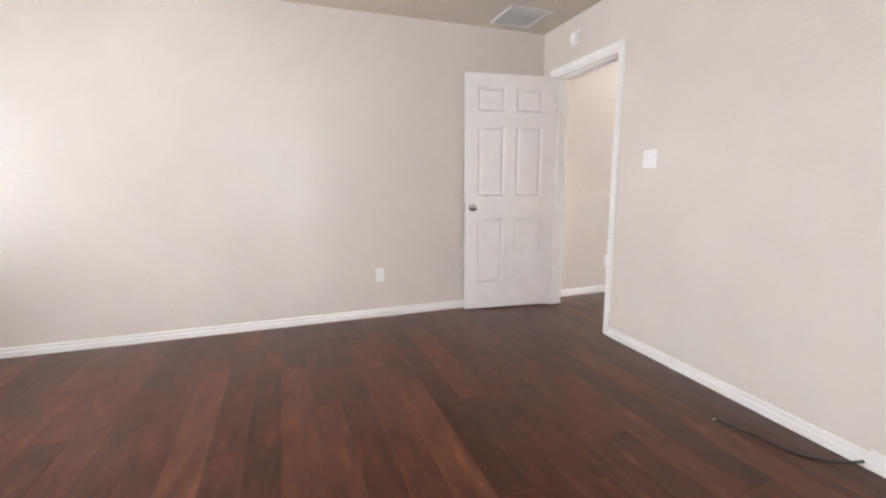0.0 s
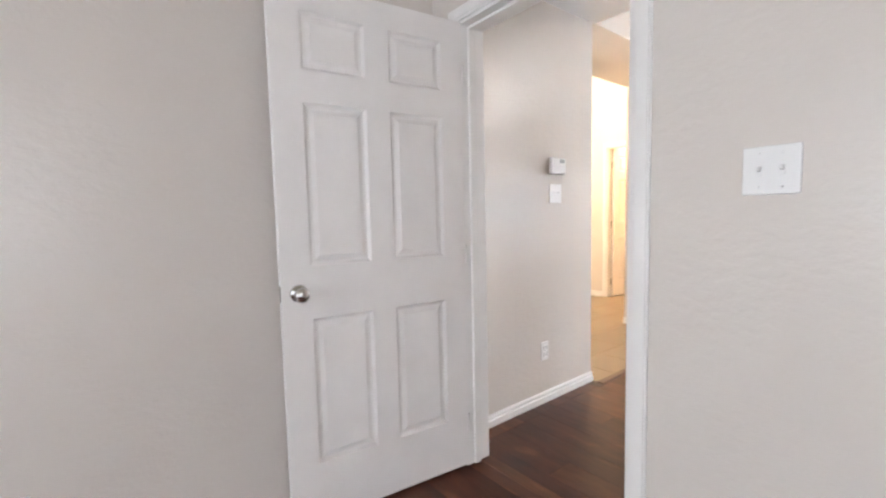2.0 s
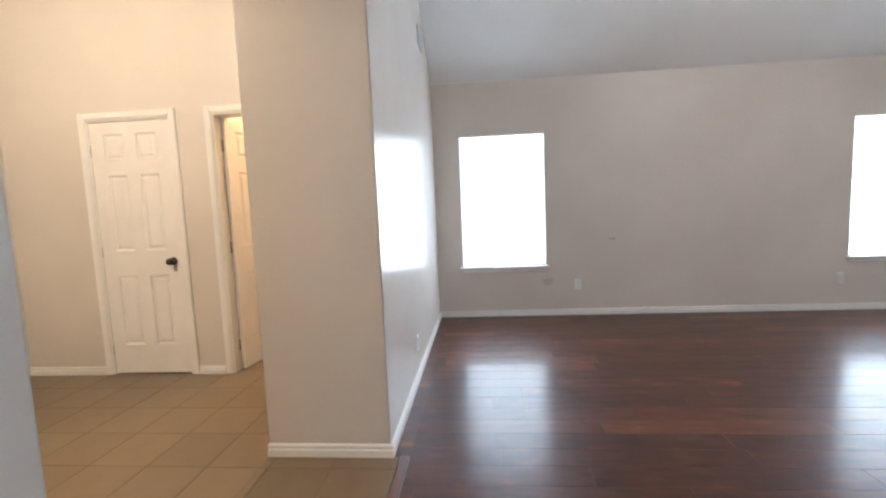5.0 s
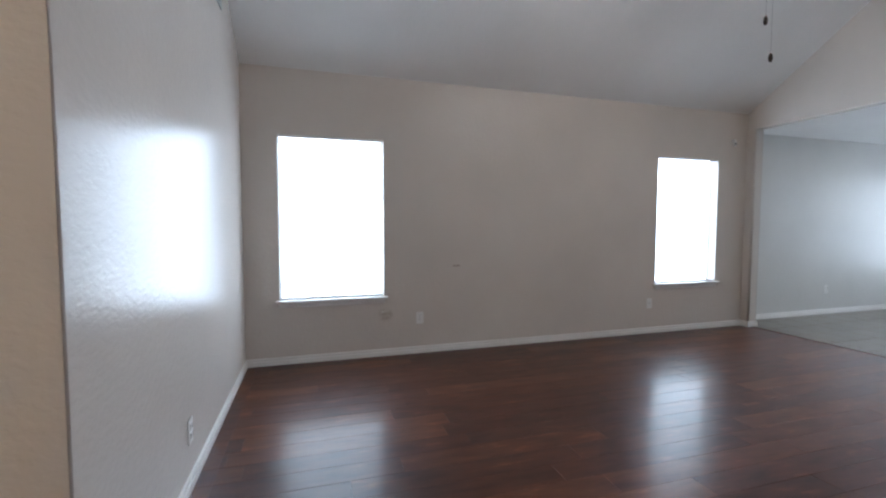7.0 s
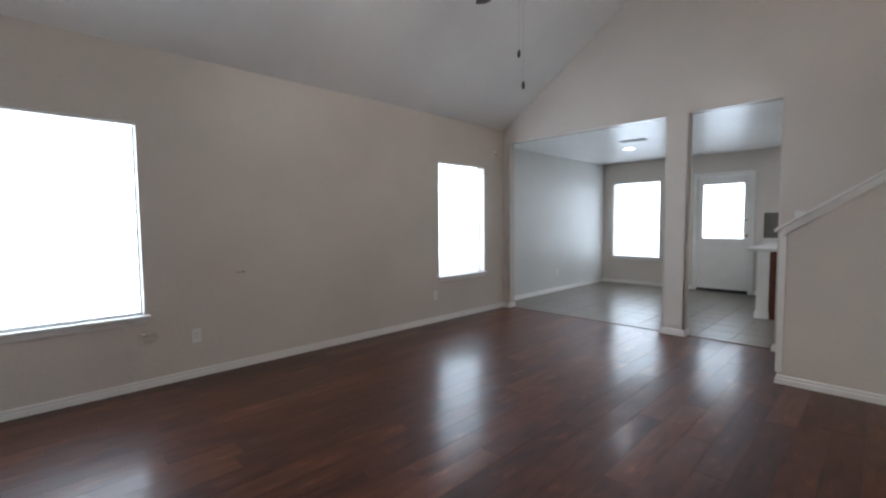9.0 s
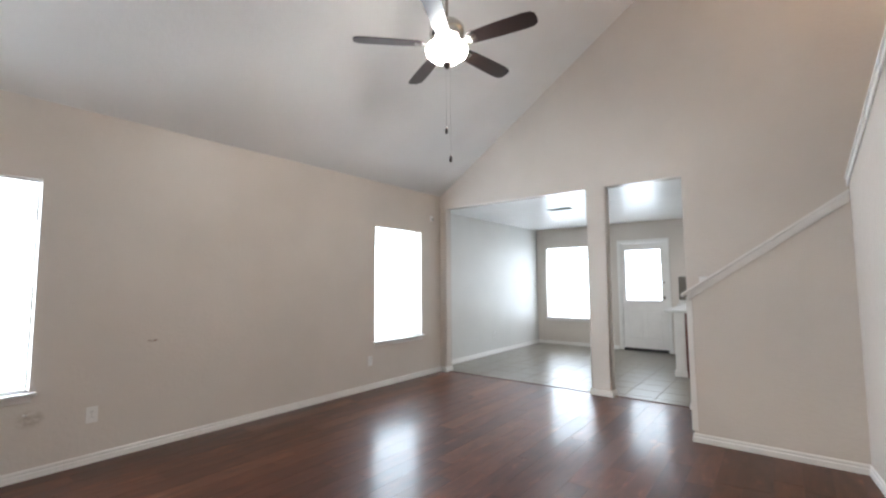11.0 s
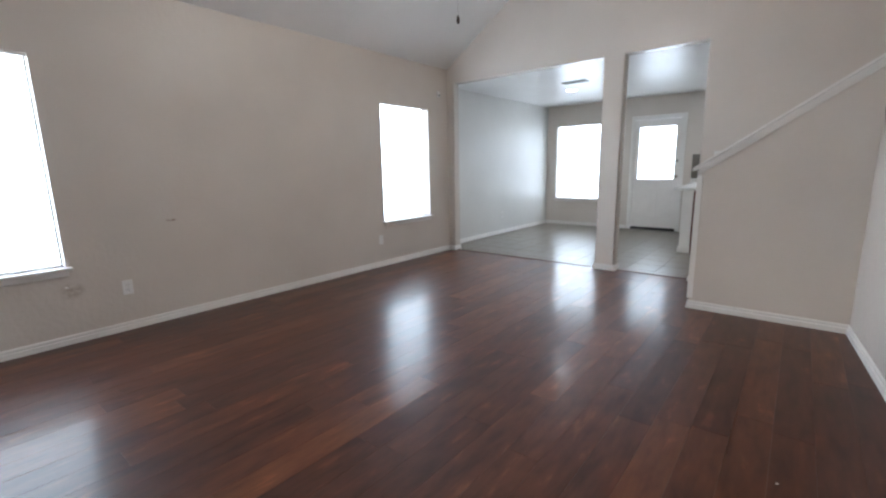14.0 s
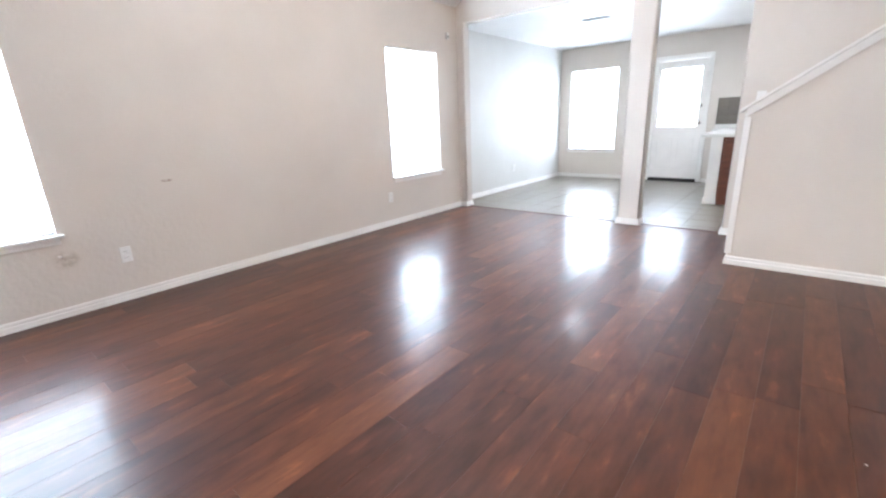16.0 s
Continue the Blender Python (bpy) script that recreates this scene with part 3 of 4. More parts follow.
for x, way in ((XB, -1), (TB, 1)):
    bm = casing(bmesh.new(), DOOR_R + 0.008, DOOR_L - 0.008, DOOR_H - 0.010, 0.0, 1, leg=0.001)
    bm.transform(Matrix.Translation((x, 0, 0)) @ Matrix(((0, way, 0, 0), (1, 0, 0, 0), (0, 0, 1, 0), (0, 0, 0, 1))))
    bmesh.ops.recalc_face_normals(bm, faces=bm.faces[:])
    part("door_casing", bm, TRIM, door_1)
leaf = part("door_leaf", leaf_mesh(DW, 2.025), DOOR, door_1)
leaf.matrix_basis = AT_DOOR_WALL.inverted() @ pose(XB - 0.004, DOOR_L - 0.022, 0.012, 0, 0, 172.8) @ Matrix.Translation((0.004, -0.018, 0))
knob_pair(leaf, DW - 0.062, 0.908, 0.035, NICKEL, "brushed nickel round knob")
for z in (0.2, 1.0, 1.8):
    part("hinge", lathe([(0, 0), (0.006, 0), (0.006, 0.085), (0, 0.085)], 10, Matrix.Translation((-0.006, 0.016, z - 0.04))), TRIM, leaf)
part("strike_plate", box(XB + 0.01, XB + 0.04, DOOR_R + 0.0183, DOOR_R + 0.020, 0.89, 0.95, 0.0005), NICKEL, door_1)

# hall: closed closet door and open bathroom door
for nm, (y0, y1), lab in (("door_2", CLOS, "closed white panelled closet door with a dark knob"), ("door_3", BATH, "white panelled bathroom door standing open in warm light")):
    d = thing(nm, lab, "door", pose(HX, 0, 0, 0, 0, 0), kind="structure")
    w = y1 - y0
    bm = bmesh.new()
    add_box(bm, -0.002, 0.122, y0 + 0.0005, y0 + 0.018, 0.001, 2.031, 0.002)
    add_box(bm, -0.002, 0.122, y1 - 0.018, y1 - 0.0005, 0.001, 2.031, 0.002)
    add_box(bm, -0.002, 0.122, y0 + 0.0005, y1 - 0.0005, 2.0315, 2.0495, 0.002)
    part("door_jamb", bm, TRIM, d)
    bm = casing(bmesh.new(), y0 + 0.008, y1 - 0.008, 2.04, 0.0, 1, leg=0.001)
    bm.transform(Matrix(((0, -1, 0, 0), (1, 0, 0, 0), (0, 0, 1, 0), (0, 0, 0, 1))))
    bmesh.ops.recalc_face_normals(bm, faces=bm.faces[:])
    part("door_casing", bm, TRIM, d)
    lf = part("door_leaf", leaf_mesh(w - 0.042, 2.015), DOOR, d)
    if nm == "door_2":
        lf.matrix_basis = pose(0.022, y1 - 0.021, 0.012, 0, 0, -90)
    else:
        lf.matrix_basis = pose(0.085, y1 - 0.022, 0.012, 0, 0, -9) @ Matrix.Translation((0, -0.018, 0))
    knob_pair(lf, w - 0.042 - 0.06, 0.913, 0.035, BRONZE if nm == "door_2" else NICKEL, "round door knob")
    for z in (0.2, 1.0, 1.8):
        part("hinge", lathe([(0, 0), (0.007, 0), (0.007, 0.09), (0, 0.09)], 10, Matrix.Translation((-0.007, -0.016 if nm == "door_2" else 0.016, z - 0.045))), NICKEL, lf)

# back door with a glazed upper half
door_4 = thing("door_4", "white back door with a large glazed upper half and two panels", "door", pose(0, DY, 0), kind="structure")
bm = bmesh.new()
add_box(bm, BD[0] + 0.0005, BD[0] + 0.02, -0.138, 0.002, 0.0, 2.024, 0.002)
add_box(bm, BD[1] - 0.02, BD[1] - 0.0005, -0.138, 0.002, 0.0, 2.024, 0.002)
add_box(bm, BD[0] + 0.0005, BD[1] - 0.0005, -0.138, 0.002, 2.0245, 2.0445, 0.002)
part("door_jamb", bm, TRIM, door_4)
part("door_casing", casing(bmesh.new(), BD[0] + 0.008, BD[1] - 0.008, 2.035, 0.0, 1, leg=0.001), TRIM, door_4)
part("threshold", box(BD[0] + 0.021, BD[1] - 0.021, -0.13, 0.01, 0.0, 0.03, 0.004), RUBBER, door_4)
lx0, lx1, ly = BD[0] + 0.023, BD[1] - 0.023, -0.06
gx0, gx1, gz0, gz1 = 3.63, 4.255, 0.945, 1.895
bm = bmesh.new()
add_box(bm, lx0, gx0, ly, ly + 0.044, 0.05, 2.02, 0.002)
add_box(bm, gx1, lx1, ly, ly + 0.044, 0.05, 2.02, 0.002)
add_box(bm, gx0, gx1, ly, ly + 0.044, gz1, 2.02, 0.0)
add_box(bm, gx0, gx1, ly, ly + 0.044, 0.05, gz0, 0.0)
leaf4 = part("door_leaf", bm, DOOR, door_4)
# shade of the gap under the leaf, put in as a black strip
part("door_gap_strip", box(lx0, lx1, ly + 0.004, ly + 0.04, 0.0305, 0.0495), RUBBER, leaf4, "black strip standing in for the shaded gap under the door")
bm = bmesh.new()
for xa, xb, za, zb in ((gx0 - 0.03, gx0 + 0.004, gz0 - 0.03, gz1 + 0.03), (gx1 - 0.004, gx1 + 0.03, gz0 - 0.03, gz1 + 0.03), (gx0 + 0.004, gx1 - 0.004, gz1 - 0.004, gz1 + 0.03), (gx0 + 0.004, gx1 - 0.004, gz0 - 0.03, gz0 + 0.004)):
    add_box(bm, xa, xb, ly + 0.0445, ly + 0.054, za, zb, 0.003)
part("glazing_frame", bm, TRIM, leaf4)
g = part("pane", box(gx0, gx1, ly + 0.02, ly + 0.026, gz0, gz1), GLASS, leaf4)
g.visible_shadow = False
for xa in (lx0 + 0.1, (lx0 + lx1) / 2 + 0.045):
    xb = xa + 0.255
    for za, zb in ((0.22, 0.76),):
        bm = bmesh.new()
        add_box(bm, xa, xb, ly + 0.0442, ly + 0.050, za, za + 0.018, 0.002)
        add_box(bm, xa, xb, ly + 0.0442, ly + 0.050, zb - 0.018, zb, 0.002)
        add_box(bm, xa, xa + 0.018, ly + 0.0442, ly + 0.050, za + 0.0182, zb - 0.0182, 0.002)
        add_box(bm, xb - 0.018, xb, ly + 0.0442, ly + 0.050, za + 0.0182, zb - 0.0182, 0.002)
        add_box(bm, xa + 0.045, xb - 0.045, ly + 0.0442, ly + 0.048, za + 0.045, zb - 0.045, 0.002)
        part("panel", bm, DOOR, leaf4)
for z, r in ((1.0, 1.0), (1.28, 0.75)):
    k = part("door_knob" if z < 1.1 else "deadbolt", lathe([(a * r, b * (r if z < 1.1 else 0.45)) for a, b in KNOB_PROFILE], 20, pose(0, 0, 0, -90, 0, 0)), NICKEL, leaf4)
    k.location = (lx0 + 0.045, ly + 0.0442, z)

# ---- stairs and knee wall ----
KX0, KZ0, KZ1 = 2.495, 1.198, 1.905       # knee wall end, top heights at its end and at the wall
def ktop(x):
    return KZ0 + (KZ1 - KZ0) * (KX0 - x) / (KX0 - XS)
wall("wall_knee", (KX0, YK), (XS, YK), 0.11, [(0, KZ0), (KX0 - XS, KZ1)], [], WALL, "beige knee wall with a sloping top beside the stairs")


def sloped_bar(x0, x1, y0, y1, lo, hi, bev=0.004):
    """A bar that follows the slope of the knee wall, lo and hi above its top."""
    bm = bmesh.new()
    vs = []
    for x in (x0, x1):
        for y in (y0, y1):
            for d in (lo, hi):
                vs.append(bm.verts.new((x, y, ktop(x) + d)))
    for f in ((0, 1, 3, 2), (4, 6, 7, 5), (0, 4, 5, 1), (2, 3, 7, 6), (1, 5, 7, 3), (0, 2, 6, 4)):
        bm.faces.new([vs[k] for k in f])
    bmesh.ops.recalc_face_normals(bm, faces=bm.faces[:])
    bmesh.ops.bevel(bm, geom=bm.edges[:], offset=bev, segments=2, affect="EDGES")
    return bm


cap = thing("stair_cap", "white moulded wooden cap on the sloping knee wall", "handrail", pose(0, 0, 0), kind="structure")
part("cap_board", sloped_bar(KX0 + 0.05, XS + 0.002, YK - 0.135, YK + 0.038, 0.001, 0.026, 0.006), TRIM, cap)
part("moulding", sloped_bar(KX0 + 0.004, XS + 0.002, YK + 0.001, YK + 0.018, -0.060, -0.001, 0.004), TRIM, cap)
part("moulding", sloped_bar(KX0 + 0.004, XS + 0.002, YK + 0.0185, YK + 0.029, -0.026, -0.002, 0.003), TRIM, cap)
endtrim = tagged(part("trim", box(KX0 + 0.001, KX0 + 0.016, YK - 0.112, YK + 0.002, 0.084, KZ0 - 0.03, 0.003), TRIM), "white trim board on the end of the knee wall", "trim", kind="structure")
tagged(part("trim", box(KX0 - 0.026, KX0 + 0.016, YK + 0.0025, YK + 0.010, 0.09, KZ0 - 0.062, 0.002), TRIM), "narrow white corner trim on the knee wall", "trim", kind="structure")
side_cap = thing("stair_cap", "white wooden cap on the sloping stair-side wall", "handrail", pose(0, 0, 0), kind="structure")
RISE = (S_HIGH - S_LOW) / (YC - 0.12 - YK)


def side_bar(x0, x1, lo, hi, bev):
    bm = bmesh.new()
    vs = [bm.verts.new((x - (y - YK) * LEAN, y, S_LOW + (y - YK) * RISE + d)) for y in (YK - 0.01, YC - 0.122) for x in (x0, x1) for d in (lo, hi)]
    for f in ((0, 1, 3, 2), (4, 6, 7, 5), (0, 4, 5, 1), (2, 3, 7, 6), (1, 5, 7, 3), (0, 2, 6, 4)):
        bm.faces.new([vs[k] for k in f])
    bmesh.ops.recalc_face_normals(bm, faces=bm.faces[:])
    bmesh.ops.bevel(bm, geom=bm.edges[:], offset=bev, segments=2, affect="EDGES")
    return bm


part("cap_board", side_bar(XS - 0.14, XS + 0.02, 0.001, 0.026, 0.006), TRIM, side_cap)
part("moulding", side_bar(XS + 0.001, XS + 0.012, -0.045, -0.001, 0.003), TRIM, side_cap)
stairs = thing("stairs", "carpeted stairs rising behind the knee wall", "stairs", pose(0, 0, 0), kind="structure")
for k in range(5):
    x1 = 2.44 - 0.262 * k
    z1 = 0.183 * (k + 1)
    part("step" if k < 4 else "landing", box(x1 - 0.262 if k < 4 else 0.352, x1 + 0.02, YG + 0.02, YK - 0.112, z1 - 0.183 + 0.001, z1, 0.012), CARPET, stairs)
for k in range(10):
    y1, z1 = YK - 0.11 + 0.30 * k, 0.915 + 0.17 * (k + 1)
    part("step", box(0.352, XS - 0.135 - (y1 + 0.32 - YK) * LEAN, y1, y1 + 0.32, z1 - 0.17 + 0.001, z1, 0.012), CARPET, stairs)
bm = bmesh.new()
vs = [bm.verts.new((x, y, z)) for y in (YG + 0.002, YG + 0.018) for x, z in ((2.50, 0.0), (2.50, 0.2), (2.42, 0.3), (1.5, 1.05), (0.36, 1.05), (0.36, 0.0))]
bm.faces.new(vs[:6])
bm.faces.new(vs[6:][::-1])
for k in range(6):
    j = (k + 1) % 6
    bm.faces.new((vs[k], vs[j], vs[6 + j], vs[6 + k]))
bmesh.ops.recalc_face_normals(bm, faces=bm.faces[:])
part("skirt_board", bm, TRIM, stairs, "white skirt board")


# ---- ceiling fan ----
FX, FY, FZ = 3.68, -2.97, 3.0
FC = Z_LOW + SLOPE * (XW - FX)
fan = thing("ceiling_fan", "five-blade ceiling fan with dark wood blades and a lit frosted bowl", "ceiling fan", pose(FX, FY, FZ))
part("canopy", lathe([(0, 0.075), (0.05, 0.085), (0.072, 0.05), (0.06, 0.0), (0.03, -0.035), (0.018, -0.05), (0, -0.05)], 28, pose(0, 0, FC - FZ - 0.075, 0, 0, 0)), NICKEL, fan, "brushed nickel canopy on the sloping ceiling")
part("downrod", lathe([(0, 0.12), (0.013, 0.12), (0.013, FC - FZ - 0.12), (0, FC - FZ - 0.12)], 14), NICKEL, fan)
part("motor_housing", lathe([(0, 0.20), (0.03, 0.20), (0.035, 0.175), (0.06, 0.165), (0.105, 0.15), (0.125, 0.125), (0.128, 0.08), (0.115, 0.05), (0.09, 0.032), (0.06, 0.027), (0.055, -0.013), (0, -0.013)], 36), NICKEL, fan)
part("light_fitter", lathe([(0, -0.0135), (0.046, -0.0135), (0.052, -0.018), (0.046, -0.026), (0.02, -0.032), (0, -0.033)], 28), NICKEL, fan)
part("glass_bowl", lathe([(0.138, -0.024), (0.141, -0.022), (0.147, -0.030), (0.149, -0.046), (0.144, -0.066), (0.124, -0.084), (0.104, -0.094), (0.090, -0.108), (0.066, -0.126), (0.038, -0.135), (0.0, -0.138)], 36), BOWL, fan, "lit frosted glass bowl")
# added shell, out of sight: blocks the bowl's upward glow, bounces the bulb
part("uplight_shield", lathe([(0.134, -0.0225), (0.140, -0.034), (0.142, -0.046), (0.137, -0.063), (0.118, -0.079), (0.098, -0.089), (0.084, -0.103), (0.060, -0.119), (0.034, -0.128), (0.0, -0.131)], 36), PLASTIC, fan, "added white shell that keeps the bowl's glow off the ceiling")
part("finial", lathe([(0, -0.135), (0.036, -0.137), (0.034, -0.149), (0.020, -0.159), (0.013, -0.175), (0.0, -0.182)], 18), BRONZE, fan)
for k in range(5):
    ang = 45 + 72 * k
    bm = bmesh.new()
    prof = [(0.175, 0.048), (0.21, 0.056), (0.40, 0.064), (0.58, 0.067), (0.63, 0.062), (0.655, 0.045), (0.664, 0.02)]
    out = [(r, w) for r, w in prof] + [(r, -w) for r, w in reversed(prof)]
    lo = [bm.verts.new((r, w, -0.003)) for r, w in out]
    hi = [bm.verts.new((r, w, 0.003)) for r, w in out]
    bm.faces.new(lo[::-1])
    bm.faces.new(hi)
    for i in range(len(out)):
        j = (i + 1) % len(out)
        bm.faces.new((lo[i], lo[j], hi[j], hi[i]))
    bmesh.ops.recalc_face_normals(bm, faces=bm.faces[:])
    bl = part("blade", bm, BLADE, fan)
    bl.matrix_basis = pose(0, 0, 0.0, 0, 0, ang) @ pose(0, 0, 0, -12, 0, 0)
    bm = bmesh.new()
    add_box(bm, 0.05, 0.20, -0.014, 0.014, -0.012, -0.004, 0.003)
    add_box(bm, 0.175, 0.235, -0.034, 0.034, -0.010, -0.0035, 0.003)
    br = part("blade_bracket", bm, NICKEL, fan)
    br.matrix_basis = bl.matrix_basis.copy()
for (dx, dy), z1 in (((0.004, 0.004), -0.605), ((-0.018, -0.014), -0.81)):
    ch = part("pull_chain", lathe([(0, -0.17), (0.0005, -0.17), (0.0005, z1), (0, z1)], 6), BRONZE, fan)
    ch.location = (dx, dy, 0)
    pd = part("chain_pendant", lathe([(0, 0.0), (0.004, 0.0), (0.010, -0.015), (0.011, -0.035), (0.007, -0.05), (0, -0.052)], 14), BRONZE, fan)
    pd.location = (dx, dy, z1)


# ---- plates, outlets, devices ----
def outlet(m, label="white duplex wall outlet with a plate"):
    """Faces local -y."""
    t = thing("wall_outlet", label, "outlet", m, group="wall outlets")
    part("plate", box(-0.036, 0.036, -0.007, -0.0005, -0.058, 0.058, 0.003), PLASTIC, t)
    for z in (-0.021, 0.021):
        s = part("socket", box(-0.017, 0.017, -0.0095, -0.0072, z - 0.015, z + 0.015, 0.004), PLASTIC, t)
        for dx in (-0.006, 0.006):
            part("slot", box(dx - 0.0012, dx + 0.0012, -0.0102, -0.0096, z - 0.003, z + 0.006), SLOT, s)
    part("screw", lathe([(0, 0), (0.003, 0), (0.002, 0.001), (0, 0.001)], 10, pose(0, -0.0072, 0, 90, 0, 0)), NICKEL, t)
    return t


def switch(m, gangs, label):
    t = thing("light_switch", label, "light switch", m, group="light switches")
    w = 0.036 + 0.023 * (gangs - 1)
    part("plate", box(-w, w, -0.007, -0.0005, -0.058, 0.058, 0.003), PLASTIC, t)
    for k in range(gangs):
        x = (k - (gangs - 1) / 2) * 0.046
        part("surround", box(x - 0.006, x + 0.006, -0.0085, -0.0072, -0.013, 0.013, 0.001), PLASTIC, t)
        tg = part("toggle", box(-0.004, 0.004, -0.010, 0.0, -0.006, 0.006, 0.002), PLASTIC, t)
        tg.matrix_basis = pose(x, -0.008, 0.002, -25, 0, 0)
        for z in (-0.04, 0.04):
            part("screw", lathe([(0, 0), (0.003, 0), (0.002, 0.001), (0, 0.001)], 10, pose(x, -0.0072, z, 90, 0, 0)), PLASTIC, t)
    return t


outlet(pose(-1.45, 0, 0.365))
outlet(pose(0.93, 0, 0.33))
outlet(pose(4.125, 0, 0.27))
outlet(pose(XW, -1.56, 0.345, 0, 0, -90))
outlet(pose(XW, -4.28, 0.345, 0, 0, -90))
outlet(pose(DX, -7.5, 0.35, 0, 0, -90))
switch(AT_DOOR_WALL @ pose(XB, -1.362, 1.287, 0, 0, -90), 2, "white double toggle switch plate by the bedroom door")
switch(pose(1.042, 0, 1.313), 2, "white double toggle switch plate under the thermostat")
switch(pose(2.505, YG, 1.285, 0, 0, 180), 1, "white switch plate on the wall above the stairs")

th = thing("thermostat", "white wall thermostat with a small grey display", "thermostat", pose(1.045, 0, 1.48))
part("body", box(-0.068, 0.068, -0.032, -0.001, -0.048, 0.052, 0.006), PLASTIC, th)
part("display", box(0.004, 0.052, -0.0335, -0.0322, 0.018, 0.042, 0.001), GREY, th, "grey-green display")
for z in (-0.005, -0.02):
    part("button", box(-0.05, -0.015, -0.0335, -0.0322, z - 0.004, z + 0.004, 0.001), PLASTIC, th)
part("cover_flap", box(-0.06, 0.06, -0.0332, -0.0322, -0.042, -0.030, 0.0005), PLASTIC, th)

sd = thing("smoke_detector", "small white square detector above the bedroom door", "detector", AT_DOOR_WALL @ pose(XB, -0.492, 2.27, 0, 0, -90))
part("base", box(-0.052, 0.052, -0.012, -0.0005, -0.052, 0.052, 0.006), PLASTIC, sd)
part("cover", lathe([(0, 0.03), (0.03, 0.03), (0.042, 0.022), (0.046, 0.0), (0, 0.0)], 24, pose(0, -0.0122, 0, 90, 0, 0)), PLASTIC, sd)

ms = thing("motion_sensor", "small white corner motion sensor by the window", "sensor", pose(XW, -5.46, 2.24, 0, 0, -90))
part("body", box(-0.022, 0.022, -0.03, -0.001, -0.04, 0.04, 0.007), PLASTIC, ms)
part("lens", box(-0.016, 0.016, -0.034, -0.0302, -0.03, 0.0, 0.003), GREY, ms)

kp = thing("alarm_keypad", "small white alarm keypad on the corridor wall", "keypad", pose(1.405, YC, 1.50, 0, 0, 180))
part("body", box(-0.045, 0.045, -0.026, -0.001, -0.06, 0.05, 0.006), PLASTIC, kp)
part("display", box(-0.032, 0.032, -0.0275, -0.0262, 0.012, 0.04, 0.001), GREY, kp)


def grille(name, m, w, h, n, label, mat=PLASTIC, frame_w=0.02, back=SLOT):
    """A louvred register, facing local -z."""
    t = thing(name, label, "vent", m)
    bm = bmesh.new()
    add_box(bm, -w / 2, w / 2, -h / 2, -h / 2 + frame_w, -0.010, -0.0005, 0.003)
    add_box(bm, -w / 2, w / 2, h / 2 - frame_w, h / 2, -0.010, -0.0005, 0.003)
    add_box(bm, -w / 2, -w / 2 + frame_w, -h / 2 + frame_w, h / 2 - frame_w, -0.010, -0.0005, 0.003)
    add_box(bm, w / 2 - frame_w, w / 2, -h / 2 + frame_w, h / 2 - frame_w, -0.010, -0.0005, 0.003)
    part("frame", bm, mat, t)
    part("backing", box(-w / 2 + frame_w, w / 2 - frame_w, -h / 2 + frame_w, h / 2 - frame_w, -0.0015, -0.0005), back, t)
    span = h - 2 * frame_w
    for k in range(n):
        s = part("slat", box(-w / 2 + frame_w, w / 2 - frame_w, -span / n * 0.42, span / n * 0.42, -0.0008, 0.0008), mat, t)
        s.matrix_basis = pose(0, -h / 2 + frame_w + span * (k + 0.5) / n, -0.006, 28, 0, 0)
    return t


grille("ceiling_vent", pose(-0.33, -0.305, ZB), 0.36, 0.38, 16, "square white louvred return vent on the bedroom ceiling", back=PLASTIC)
grille("ceiling_vent", pose(4.55, -6.98, ZB - 0.01), 0.36, 0.16, 7, "white ceiling register in the dining room", GREY)
grille("wall_vent", pose(5.04, 0, 2.77, -90, 0, 0), 0.26, 0.16, 7, "white wall register high on the long wall", GREY)

dl = thing("ceiling_light", "round flush lit ceiling light in the dining room", "ceiling light", pose(4.87, -7.6, ZB - 0.01))
part("ring", lathe([(0.085, 0.0), (0.10, -0.004), (0.10, -0.012), (0.082, -0.015), (0.08, -0.010)], 32), PLASTIC, dl)
part("diffuser", lathe([(0.08, -0.010), (0.05, -0.014), (0.0, -0.016)], 32), DISC, dl, "lit diffuser")

kl = thing("ceiling_light", "round flush lit ceiling light over the kitchen counter", "ceiling light", pose(1.85, -7.4, ZB - 0.01))
part("ring", lathe([(0.165, 0.0), (0.185, -0.004), (0.185, -0.02), (0.162, -0.025), (0.16, -0.018)], 32), PLASTIC, kl)
part("diffuser", lathe([(0.16, -0.018), (0.1, -0.03), (0.0, -0.036)], 32), DISC, kl, "lit diffuser")

# coax cable on the bedroom floor
cable = thing("coax_cable", "black coaxial cable lying on the floor from the wall", "cable", pose(0, 0, 0))
cu = bpy.data.curves.new("cord", "CURVE")
cu.dimensions, cu.bevel_depth, cu.bevel_resolution = "3D", 0.006, 3
sp = cu.splines.new("NURBS")
pts = [(x + 0.075, y + 0.005, z) for x, y, z in ((-0.36, -2.215, 0.016), (-0.33, -2.27, 0.009), (-0.29, -2.35, 0.005), (-0.285, -2.44, 0.005), (-0.26, -2.53, 0.005), (-0.17, -2.60, 0.005), (-0.09, -2.65, 0.02), (-0.01, -2.68, 0.05))]
sp.points.add(len(pts) - 1)
for p, c in zip(sp.points, pts):
    p.co = (*c, 1)
sp.use_endpoint_u, sp.order_u = True, 4
cu.materials.append(RUBBER)
tmp = new("cord_curve", cu)
me = bpy.data.meshes.new_from_object(tmp.evaluated_get(bpy.context.evaluated_depsgraph_get()))
bpy.data.objects.remove(tmp)
co = new("cord", me)
co.parent = cable
